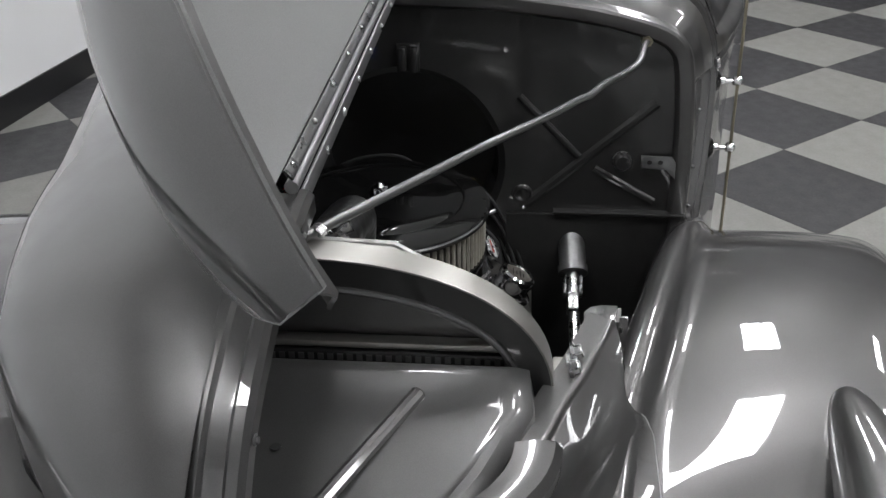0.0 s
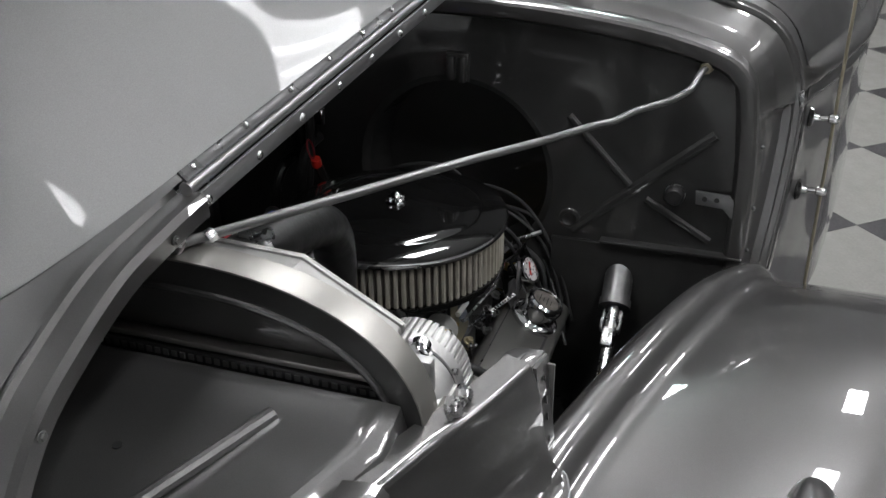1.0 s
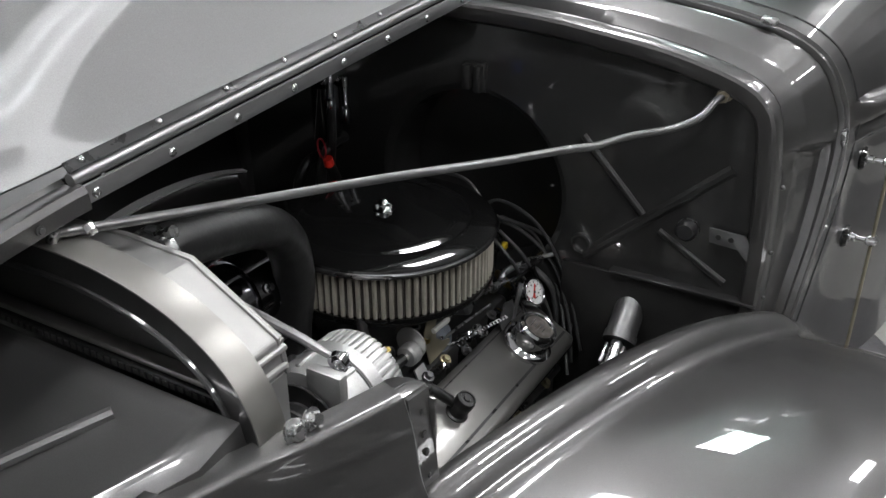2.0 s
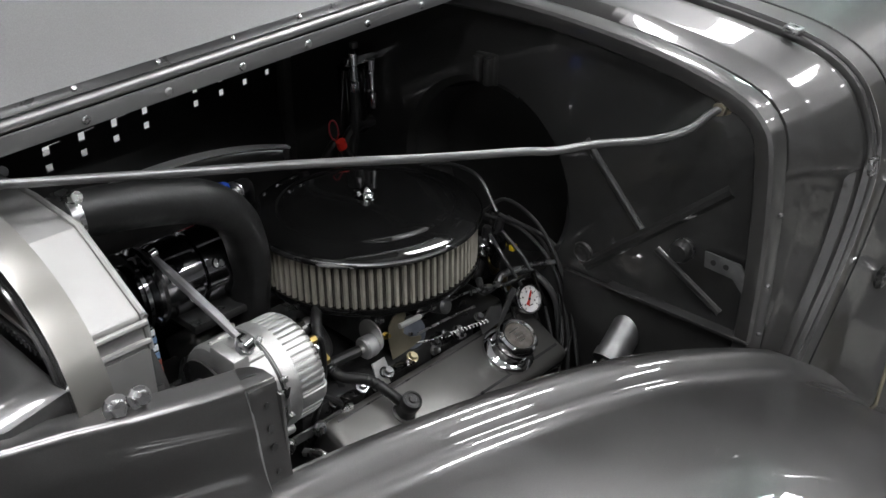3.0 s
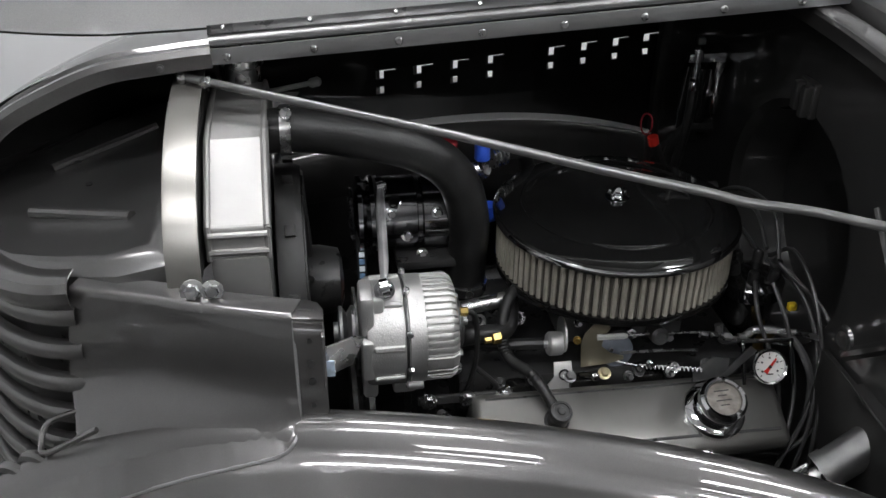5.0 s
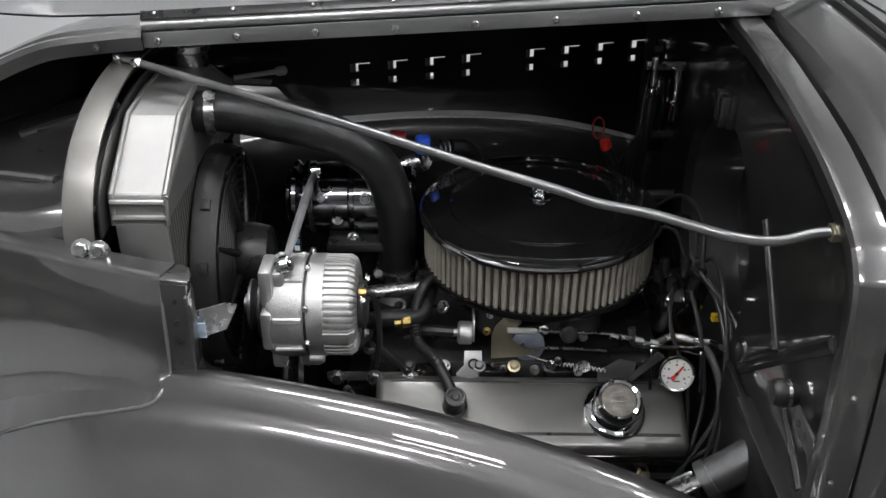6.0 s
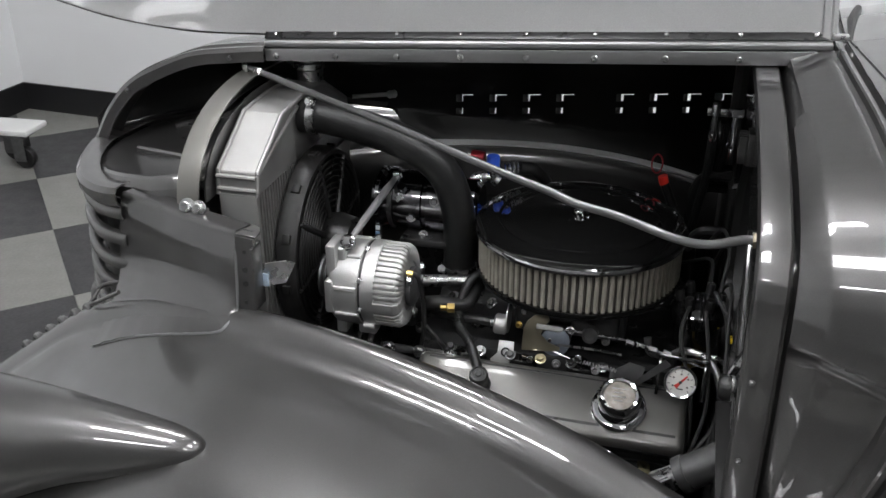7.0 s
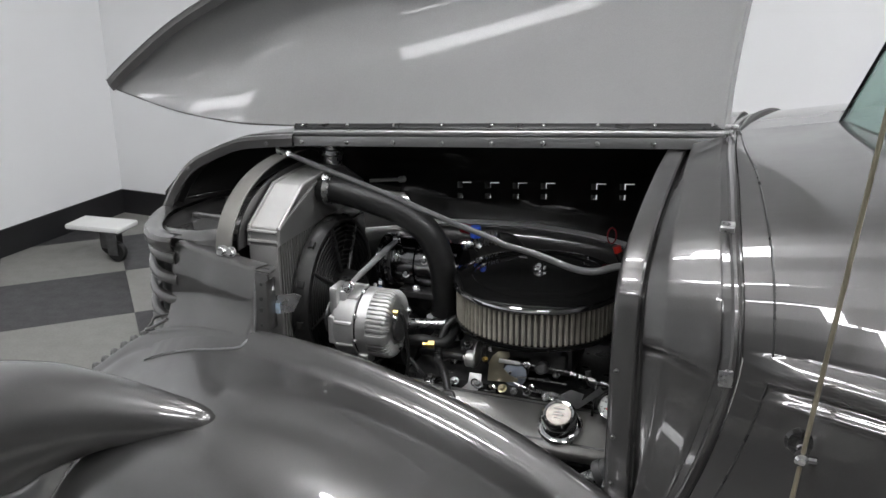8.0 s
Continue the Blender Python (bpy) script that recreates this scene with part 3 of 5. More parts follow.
ZY = Matrix(((0, 0, 1, FWX - 0.012), (1, 0, 0, 0), (0, 1, 0, 0), (0, 0, 0, 1)))
brk = part("angle_bracket", prism([(-0.246, 0.973), (-0.248, 0.948), (-0.294, 0.946), (-0.313, 0.926), (-0.314, 0.892), (-0.327, 0.890), (-0.331, 0.932), (-0.302, 0.971)], 0.004, ZY, 0.0008), DULL, firewall, "bent grey drilled bracket")
for y in (-0.262, -0.282):
    part("hole", lathe([(0.0045, 0), (0.0045, 0.0008)], (FWX - 0.0122, y, 0.960), (-1, 0, 0), 12), BLACK, brk)
part("stamped_clip", merge(box(1.652, 1.676, 0.163, 0.176, 1.126, 1.172, 0.003), box(1.652, 1.676, 0.183, 0.199, 1.130, 1.172, 0.003), box(1.664, 1.676, 0.160, 0.202, 1.124, 1.176, 0.003)), PAINT_DARK_SHADE, firewall, "small dark stamped bracket")
part("toe_board", box(1.664, 1.673, -0.325, 0.0, 0.5, 0.848, 0.002), FANM, firewall)
part("firewall_ledge", box(1.655, 1.685, -0.335, -0.09, 0.852, 0.857, 0.001), PAINT_DARK_SHADE, firewall)
part("cowl_bottom", box(1.67, 1.80, -0.36, 0.76, 0.3, 0.6, 0.01), BLACK, firewall)

# fenders, seen from the ridge outwards
OUTER_Z = [(0.2, 0.2), (0.45, 0.42), (0.6, 0.63), (0.72, 0.78), (0.85, 0.868), (1.0, 0.91), (1.15, 0.92), (1.3, 0.913), (1.45, 0.888), (1.6, 0.84), (1.75, 0.775), (1.9, 0.68), (2.3, 0.36)]
PROFILE = [(-0.032, -0.14), (-0.030, -0.05), (-0.024, -0.016), (-0.014, -0.004), (0, 0), (0.012, -0.003), (0.022, -0.012), (0.032, -0.024), (0.048, -0.030)]


def fender_point(u, v, side):
    x = 0.22 + 2.05 * u
    rw, rz, oz = interp(x, RIDGE_W), interp(x, RIDGE_Z), interp(x, OUTER_Z)
    if v < 0.35:
        i = v / 0.35 * (len(PROFILE) - 1)
        k = min(int(i), len(PROFILE) - 2)
        f = i - k
        d = PROFILE[k][0] * (1 - f) + PROFILE[k + 1][0] * f
        z = rz + PROFILE[k][1] * (1 - f) + PROFILE[k + 1][1] * f
    else:
        s = (v - 0.35) / 0.65
        d = 0.048 + s * 0.42
        m = (d - 0.048) / 0.22
        z = rz - 0.030 + (oz - rz + 0.030) * min(m, 1) + max(oz - rz + 0.030, -0.03) * max(m - 1, 0) + 0.012 * m * (1 - m)
        if d > 0.22:
            e = (d - 0.22) / 0.248
            z -= 0.015 * e**2 + 0.24 * e**5
            d -= 0.03 * e**4
    return Vector((x, C + side * (rw + d), z))


def fender_at(x, d):
    """Height of the fender d metres outside its ridge."""
    best = min((abs((fender_point((x - 0.22) / 2.05, k / 120, -1).y - C) * -1 - interp(x, RIDGE_W) - d), k) for k in range(30, 121))
    return fender_point((x - 0.22) / 2.05, best[1] / 120, -1).z


fenders = []
for side in (-1, 1):
    fenders.append(part("front_fender", sheet(lambda u, v: fender_point(u, v, side), 80, 46, 0.003), PAINT, truck, "rounded glossy grey front fender"))
fender = fenders[0]


def ledge(u, v):
    x = 0.98 + 0.77 * u
    return Vector((x, C + interp(x, RIDGE_W) - 0.042 + 0.042 * v, interp(x, RIDGE_Z) + 0.016 + 0.010 * v))
part("hood_ledge", sheet(ledge, 30, 3, 0.004), LEDGE_LIT, fenders[1], "ledge strip along the far fender, coloured pale as if brightly lit")

# teardrop headlight pods
for side in (-1, 1):
    prof = [(0.45, 0.13, 0.785), (0.52, 0.134, 0.80), (0.6, 0.124, 0.824), (0.68, 0.102, 0.856), (0.76, 0.080, 0.879), (0.84, 0.060, 0.896), (0.92, 0.045, 0.904), (0.98, 0.033, 0.909), (1.013, 0.023, 0.912), (1.028, 0.013, 0.913), (1.034, 0.0, 0.914)]
    def pod(u, v, side=side):
        x = 0.45 + 0.584 * (1 - (1 - u) ** 1.6)
        r = interp(x, [(p[0], p[1]) for p in prof])
        z = interp(x, [(p[0], p[2]) for p in prof])
        a = 2 * math.pi * v
        return Vector((x, C + side * 0.645 + r * math.cos(a), z + r * math.sin(a)))
    hp = part("headlight_pod", sheet(pod, 40, 32, 0, closed_v=True), PAINT, truck, "teardrop headlight pod on the fender")
    part("lens", lathe([(0.12, 0), (0.118, 0.02), (0.08, 0.045), (0, 0.055)], (0.452, C + side * 0.645, 0.785), (-1, 0, 0), 32), GLASS, hp)
    part("rim", lathe([(0.134, 0.02), (0.136, 0.0), (0.13, -0.012), (0.12, -0.014)], (0.452, C + side * 0.645, 0.785), (-1, 0, 0), 32), CHROME, hp)

# grille shell: bars round the nose
def nose_plan(t, z, out=0.0):
    """t from 0 (side end) to 1 (middle); the nose in plan."""
    x_end, w_end = 0.705, 0.262
    a = t * math.pi / 2
    drop = max(0, 1.06 - z)
    xf = 0.508 - 0.10 * drop
    return Vector((x_end - (x_end - xf) * math.sin(a) ** 1.0 - out * math.sin(a), (w_end + out) * math.cos(a) ** 1.6 if t < 1 else 0.0, z))


grille = part("grille_shell", sheet(lambda u, v: (lambda p: Vector((p.x + 0.02, C - p.y * 0.93, p.z)))(nose_plan(u, 0.55 + 0.5 * v)), 30, 8, 0.003), BLACK, truck, "grey nose with horizontal grille bars")
part("shell_side", sheet(lambda u, v: (lambda p: Vector((p.x + 0.02, C + p.y * 0.93, p.z)))(nose_plan(u, 0.55 + 0.5 * v)), 30, 8, 0.003), BLACK, grille)
for side in (-1, 1):
    for k in range(9):
        z = 1.035 - 0.047 * k
        def bar(u, v, z=z, side=side):
            prof = [(-0.009, -0.012), (-0.003, -0.012), (0.003, -0.009), (0.005, -0.003), (0.004, 0.004), (0.001, 0.008), (-0.004, 0.009), (-0.009, 0.008)]
            i = v * (len(prof) - 1)
            kk = min(int(i), len(prof) - 2)
            f = i - kk
            o = prof[kk][0] * (1 - f) + prof[kk + 1][0] * f
            dz = prof[kk][1] * (1 - f) + prof[kk + 1][1] * f
            p = nose_plan(u, z, o)
            return Vector((p.x, C + side * p.y, p.z + dz))
        part("grille_bar", sheet(bar, 28, 10, 0.002), PAINT, grille)
    def rim(u, v, side=side):
        prof = [(0.004, -0.026), (0.012, -0.014), (0.012, -0.002), (0.006, 0.005), (-0.008, 0.006), (-0.030, 0.002)]
        i = v * (len(prof) - 1)
        kk = min(int(i), len(prof) - 2)
        f = i - kk
        o = prof[kk][0] * (1 - f) + prof[kk + 1][0] * f
        dz = prof[kk][1] * (1 - f) + prof[kk + 1][1] * f
        p = nose_plan(u, 1.075, o)
        return Vector((p.x, C + side * p.y, p.z + dz - 0.02 * u))
    part("shell_rim", sheet(rim, 32, 10, 0.002), PAINT, grille)

# tray behind the nose
TRAY = [(0.80, -0.028), (0.80, 0.434), (0.745, 0.438), (0.668, 0.405), (0.615, 0.375), (0.57, 0.33), (0.545, 0.275), (0.535, C), (0.545, 0.131), (0.57, 0.076), (0.615, 0.031), (0.668, 0.001), (0.745, -0.032)]
def tray_mesh():
    bm = bmesh.new()
    def zz(x):
        return 1.078 + 0.17 * (x - 0.70)
    cen = Vector((0.69, C, 0))
    top = [bm.verts.new((x, y, zz(x))) for x, y in TRAY]
    mid = [bm.verts.new((x + 0.012 * (x - cen.x) / 0.1, y + 0.012 * (y - cen.y) / 0.2, zz(x) - 0.012)) for x, y in TRAY]
    low = [bm.verts.new((x + 0.016 * (x - cen.x) / 0.1, y + 0.018 * (y - cen.y) / 0.2, zz(x) - 0.04)) for x, y in TRAY]
    fl = [bm.verts.new((min(x + 0.02 * (x - cen.x) / 0.1, 0.85), y + 0.022 * (y - cen.y) / 0.2, zz(x) - 0.085)) for x, y in TRAY]
    inner = [bm.verts.new((x - 0.008 * (x - cen.x) / 0.11, y - 0.008 * (y - cen.y) / 0.2, zz(x) + 0.002)) for x, y in TRAY]
    inner2 = [bm.verts.new((x - 0.016 * (x - cen.x) / 0.11, y - 0.016 * (y - cen.y) / 0.2, zz(x) - 0.001)) for x, y in TRAY]
    bm.faces.new(inner2)
    for a, b in ((inner2, inner), (inner, top), (top, mid), (mid, low), (low, fl)):
        for i in range(len(TRAY)):
            j = (i + 1) % len(TRAY)
            bm.faces.new((a[i], b[i], b[j], a[j]))
    return bm
tray = part("radiator_cover", tray_mesh(), SATIN, truck, "pressed grey radiator cover with two beads", angle=0.5)
for s in (-1, 1):
    bead((0.752, C + s * 0.134, 1.088), (0.63, C + s * 0.068, 1.067), 0.008, tray, material=SATIN)
for x, y in ((0.686, 0.19), (0.66, 0.26)):
    part("hole", lathe([(0.005, 0), (0.005, 0.0012)], (x, y, 1.0755), (0, 0, 1), 12), BLACK, tray)
for x, y in ((0.72, -0.045), (0.67, -0.005)):
    bolt((x, y, 1.052), (0, 0, 1), 0.006, 0.005, tray, DULL)

# side panel between grille and post, flaring onto the fender
PANEL_Y = [(0.69, -0.045), (0.71, -0.052), (0.757, -0.068), (0.794, -0.081), (0.84, -0.101), (0.90, -0.122), (0.945, -0.136), (0.99, -0.146)]


def side_panel(u, v):
    x = 0.702 + (0.944 - 0.702) * u
    rz = interp(x, RIDGE_Z)
    top = Vector((x, interp(x, PANEL_Y), 1.060))
    bot = Vector((x - 0.018 * (1 - u), top.y - 0.002 - 0.012 * u, rz + 0.056))
    if v < 0.08:
        return top + Vector((0.010 * (1 - v / 0.08), 0.028 * (1 - v / 0.08), 0.004))
    if v < 0.16:
        a = (v - 0.08) / 0.08 * math.pi / 2
        return top + Vector((0, 0.005 * (1 - math.sin(a)) - 0.001, 0.004 - 0.006 * (1 - math.cos(a))))
    top = top + Vector((0, -0.001, -0.002))
    if v < 0.56:
        k = (v - 0.16) / 0.40
        return top.lerp(bot, k) + Vector((0, -0.002 * math.sin(math.pi * k), 0))
    k = (v - 0.56) / 0.44
    near = min(max((x - 0.912) / 0.032, 0), 1)
    y_edge = -0.190 + 0.022 * (1 - math.sqrt(1 - near * near))
    foot = Vector((x, y_edge, fender_at(x, C - y_edge - interp(x, RIDGE_W)) + 0.004))
    mid = Vector((x - 0.018 * (1 - u), bot.y - 0.006, rz + 0.001))
    return bot.lerp(mid, k).lerp(mid.lerp(foot, k), k)
panel = part("side_panel", sheet(side_panel, 36, 50, 0.003), PAINT, truck, "grey side panel between grille and fender", angle=0.8)
edge = [Vector((x, -0.190 + 0.016 * s, fender_at(x, 0.393 - 0.016 * s - interp(x, RIDGE_W)) + 0.001)) for x, s in ((0.64, 1), (0.66, 0.65), (0.68, 0.2))]
edge += [side_panel(u / 36, 1.0) for u in range(0, 37)]
edge += [side_panel(1.0, 1 - 0.86 * k / 20) for k in range(1, 21)]
# piping uses the brighter hinge metal as a painted-in highlight
part("piping", tube(edge, lambda t: 0.003 * min(1, 0.15 + 3 * t), 8, 2), HINGE_GLINT_M, panel, "thin raised piping")
part("hole", lathe([(0.0035, 0), (0.0035, 0.0012)], (0.887, -0.106, 1.0638), (0, 0, 1), 10), BLACK, panel)

# flat flange inside the panel's upper edge
flange = [(0.80, -0.086), (0.84, -0.103), (0.90, -0.124), (0.940, -0.137), (0.936, -0.108), (0.915, -0.104), (0.905, -0.092), (0.86, -0.076), (0.80, -0.056)]
top_flange = part("top_flange", prism(flange, 0.003, Matrix.Translation((0, 0, 1.054)), 0.0008), PAINT, panel, "flat drilled top flange")
for x, y, r in ((0.875, -0.098, 0.0055), (0.925, -0.118, 0.004), (0.835, -0.084, 0.004)):
    part("flange_hole", lathe([(r, 0), (r, 0.0008)], (x, y, 1.0572), (0, 0, 1), 14), BLACK, panel)

# post with slotted holes
def post_sheet(u, v):
    return Vector((0.945 + 0.031 * u, -0.139 - 0.005 * u - 0.013 * v, 1.061 - 0.116 * v))
post = part("post", merge(sheet(post_sheet, 6, 6, 0.004), box(0.973, 0.977, -0.157, -0.126, 0.948, 1.05, 0.0008),
                          prism([(0.900, -0.118), (0.915, -0.108), (0.93, -0.103), (0.96, -0.104), (0.972, -0.112), (0.977, -0.125), (0.977, -0.144), (0.945, -0.139)], 0.004, Matrix.Translation((0, 0, 1.060)), 0.0008)), PAINT, truck, "grey drilled sheet-metal post")
for z, r in ((1.04, 0.003), (1.012, 0.0045), (0.99, 0.0045), (0.96, 0.003)):
    part("hole", lathe([(r, 0), (r, 0.0015)], post_sheet(0.5, (1.061 - z) / 0.116) + Vector((0, -0.0044, 0)), (0.16, -1, 0.1), 12), BLACK, post)
part("slot", box(-0.009, 0.009, -0.0025, 0.0025, 0.0, 0.0008, 0.0002, Matrix.Translation((0.958, -0.123, 1.064)) @ Matrix.Rotation(radians(-15), 4, "Z")), BLACK, post)
clearp = part("label_bracket", prism([(0, 0), (0.05, 0.005), (0.062, 0.0), (0.046, -0.032), (0, -0.040)], 0.003, Matrix.Translation((0.962, -0.125, 1.008)) @ Matrix.Rotation(radians(90), 4, "X") @ Matrix.Rotation(radians(20), 4, "Y")), STEEL, truck, "bent bright bracket with a printed label")
part("label", box(0.966, 0.986, -0.1305, -0.129, 0.976, 0.997), LABEL, clearp)

# windscreen in a vee, with its frame
for side in (-1, 1):
    a, b = Vector((1.955, C, 1.325)), Vector((2.13, C + side * 0.58, 1.27))
    lean = Vector((0.125, 0, 0.30))
    def pane(u, v, a=a, b=b, lean=lean):
        return a.lerp(b, u) + lean * v
    ws = part("windscreen", sheet(pane, 4, 4, 0.006), GLASS, truck, "raked split windscreen pane")
    part("windscreen_frame", merge(tube([a, b], 0.004, 8), tube([b, b + lean], 0.012, 8)), PAINT, ws)

# ---------------------------------------------------------------- radiator
def arch(n, half, top, foot, cx=C, power=2.3):
    pts = []
    for k in range(n + 1):
        a = math.pi * k / n
        c, s = math.cos(a), math.sin(a)
        y = cx + half * (abs(c) ** (2 / power)) * (1 if c > 0 else -1)
        z = foot + (top - foot) * abs(s) ** (2 / power)
        pts.append((y, z))
    return pts


A0 = arch(40, 0.271, 1.208, 1.045)
A1 = arch(40, 0.236, 1.172, 1.045)
def arch_band(u, v):
    i = round(u * 40)
    k = round(v * 3)
    y0, z0 = A0[i]
    y1, z1 = A1[i]
    return ((0.8095, y0 * 0.93 + y1 * 0.07, z0 * 0.93 + z1 * 0.07), (0.8095, y0 * 0.98 + y1 * 0.02, z0 * 0.98 + z1 * 0.02), (0.813, y0, z0), (0.847, y0, z0))[k]
strap = part("radiator_arch", sheet(arch_band, 40, 3, 0.003), BRUSHED, truck, "brushed steel radiator support arch", angle=0.7)
part("front_flange", sheet(lambda u, v: (0.812 + 0.004 * v, A0[round(u * 40)][0] * (0.94 * (1 - v)) + A1[round(u * 40)][0] * (0.06 + 0.94 * v), A0[round(u * 40)][1] * 0.94 * (1 - v) + A1[round(u * 40)][1] * (0.06 + 0.94 * v)), 40, 3, 0.002), PAINT_DARK_SHADE, strap, "dark painted front flange")
part("flange_bead", tube([(0.813, y, z) for y, z in A1], 0.004, 8, smooth_path=False), PAINT_DARK_SHADE, strap)
bolt((0.838, -0.084, 1.072), (0, -1, 0.4), 0.009, 0.010, strap, STEEL)
part("foot", box(0.83, 0.866, -0.088, -0.066, 1.048, 1.066, 0.003), BRUSHED, strap)
bolt((0.860, -0.088, 1.074), (0, -1, 0.4), 0.008, 0.010, strap, STEEL)

half = [(0.0, 1.170), (0.095, 1.166), (0.205, 1.103), (0.212, 1.064)]
poly = [(C - w, z) for w, z in half[::-1]] + [(C + w, z) for w, z in half[1:]]
rad = part("radiator", prism([(y, z) for y, z in poly], 0.068, Matrix(((0, 0, 1, 0.852), (1, 0, 0, 0), (0, 1, 0, 0), (0, 0, 0, 1))), 0.003), ALU, truck, "welded aluminium radiator tank", angle=0.16)
for x in (0.852, 0.920):
    part("weld", tube([(x, y, z) for y, z in poly], lambda t: 0.0036 + 0.0008 * math.sin(t * 420), 8, 12, smooth_path=False), ALU, rad)
for z in (1.096, 1.074):
    part("weld", tube([(0.852, C - 0.212, z), (0.92, C - 0.212, z)], 0.004, 8), ALU, rad)
part("weld", tube([(0.921, C - 0.208, 1.1), (0.921, 0.17, 1.16)], 0.004, 8), ALU, rad)
part("side_plate", box(0.853, 0.919, C - 0.213, C - 0.203, 0.74, 1.066, 0.002), ALU, rad)
part("core", box(0.855, 0.915, C - 0.2, C + 0.2, 0.55, 1.07, 0.004), DULL, rad, "grey finned radiator core")
for k in range(15):
    y = C - 0.199 + 0.0105 * k
    part("fin", box(0.9152, 0.9195, y, y + 0.0045, 0.72, 1.068), ALU, rad)
part("filler_neck", lathe([(0.024, 0), (0.024, 0.02), (0.03, 0.024), (0.03, 0.034), (0.022, 0.036), (0.022, 0.05)], (0.89, 0.312, 1.165), (0, 0, 1), 20), STEEL, rad)
part("front_baffle", prism([(y, z) for y, z in [(C - 0.24, 1.06)] + [(y, z) for y, z in arch(24, 0.24, 1.182, 1.06)][::-1]][1:], 0.003, Matrix(((0, 0, 1, 0.842), (1, 0, 0, 0), (0, 1, 0, 0), (0, 0, 0, 1)))), SATIN, rad, "flat grey baffle")
part("seal_strip", box(0.822, 0.84, C - 0.235, C + 0.235, 1.078, 1.092, 0.002), RUBBER, rad, "perforated rubber strip")
part("strip_cap", box(0.824, 0.841, C - 0.237, C + 0.237, 1.094, 1.102, 0.002), BRUSHED, rad, "worn metal edge strip")
for k in range(44):
    part("perforation", box(0.8205, 0.8225, C - 0.225 + 0.0102 * k, C - 0.219 + 0.0102 * k, 1.0815, 1.0885, 0.0), DULL, rad)

# fan shroud and fan
shroud = part("fan_shroud", merge(lathe([(0.172, 0), (0.172, 0.022), (0.166, 0.034), (0.158, 0.034), (0.158, 0.0)], (0.925, C - 0.01, 0.90), (1, 0, 0), 48), box(0.921, 0.93, C - 0.11, C + 0.19, 0.76, 1.03, 0.003)), FANM, truck, "black plastic electric fan shroud")
FAN = Vector((0.958, C - 0.01, 0.90))
for k in range(8):
    a = 2 * math.pi * k / 8 + 0.2
    d = Vector((0, math.cos(a), math.sin(a)))
    part("fan_arm", tube([FAN + d * 0.045 + Vector((0.006, 0, 0)), FAN + d * 0.160], lambda t: 0.006 - 0.002 * t, 8), FANM, shroud)
for k in range(9):
    r = 0.062 + 0.011 * k
    part("fan_ring", tube([FAN + Vector((0.002, r * math.cos(2 * math.pi * i / 40), r * math.sin(2 * math.pi * i / 40))) for i in range(41)], 0.0022, 6, smooth_path=False), FANM, shroud)
for k in range(7):
    a = 2 * math.pi * k / 7
    d, e = Vector((0, math.cos(a), math.sin(a))), Vector((0, -math.sin(a), math.cos(a)))
    part("fan_blade", sheet(lambda u, v, d=d, e=e: FAN + d * (0.045 + 0.11 * u) + e * ((v - 0.5) * (0.05 + 0.035 * u)) + Vector((-0.022 + 0.016 * v, 0, 0)), 6, 4, 0.002), FANM, shroud)
for k in range(12):
    a = 2 * math.pi * k / 12 + 0.1
    part("shroud_clip", box(-0.006, 0.008, -0.008, 0.008, -0.004, 0.006, 0.001, Matrix.Translation((0.942, C - 0.01, 0.90)) @ Matrix.Rotation(a, 4, "X") @ Matrix.Translation((0, 0, 0.170))), FANM, shroud)
part("fan_motor", lathe([(0.05, 0), (0.052, 0.02), (0.045, 0.05), (0.03, 0.055), (0, 0.056)], (0.955, C - 0.01, 0.90), (1, 0, 0), 24), BLACK, shroud)

# upper hose and clamps
hose = part("radiator_hose", tube([(0.915, 0.19, 1.137), (0.96, 0.19, 1.138), (1.04, 0.188, 1.124), (1.12, 0.19, 1.098), (1.174, 0.2, 1.05), (1.197, 0.21, 0.975), (1.197, 0.222, 0.90), (1.195, 0.228, 0.838)], 0.0295, 20, 8), RUBBER, truck, "black rubber upper radiator hose")
for c, ax in (((0.945, 0.19, 1.138), (1, 0, -0.02)), ((1.196, 0.226, 0.856), (0, 0.06, -1))):
    clamp = part("hose_clamp", lathe([(0.031, -0.007), (0.0335, -0.007), (0.0335, 0.007), (0.031, 0.007)], c, ax, 28), STEEL, hose)
    v = Vector(c) + Vector((0, -0.018, 0.03) if ax[0] else (-0.03, -0.014, 0))
    part("clamp_screw", lathe([(0.006, -0.012), (0.006, 0.006), (0.0075, 0.006), (0.0075, 0.014)], v, (0.2, -0.9, 0.4), 10), STEEL, clamp)
part("thermostat_neck", lathe([(0.034, 0), (0.034, 0.02), (0.026, 0.03), (0.026, 0.06)], (1.195, 0.228, 0.785), (0, 0, 1), 20), DULL, hose)

# support rod across the bay
rod = part("support_rod", tube([(1.662, -0.239, 1.187), (1.645, -0.232, 1.182), (1.61, -0.222, 1.167), (1.57, -0.195, 1.158), (1.5, -0.157, 1.162), (1.44, -0.131, 1.163), (1.40, -0.110, 1.168), (1.3, -0.061, 1.177), (1.15, 0.02, 1.191), (1.0, 0.1, 1.202), (0.86, 0.174, 1.213), (0.822, 0.194, 1.216)], 0.0056, 12, 6), RODM, truck, "bent grey hood support rod")
part("nut", lathe([(0.010, 0), (0.010, 0.012), (0.009, 0.014), (0.011, 0.014), (0.011, 0.016)], (1.657, -0.238, 1.186), (1, 0, 0.1), 6), AERIAL, rod)
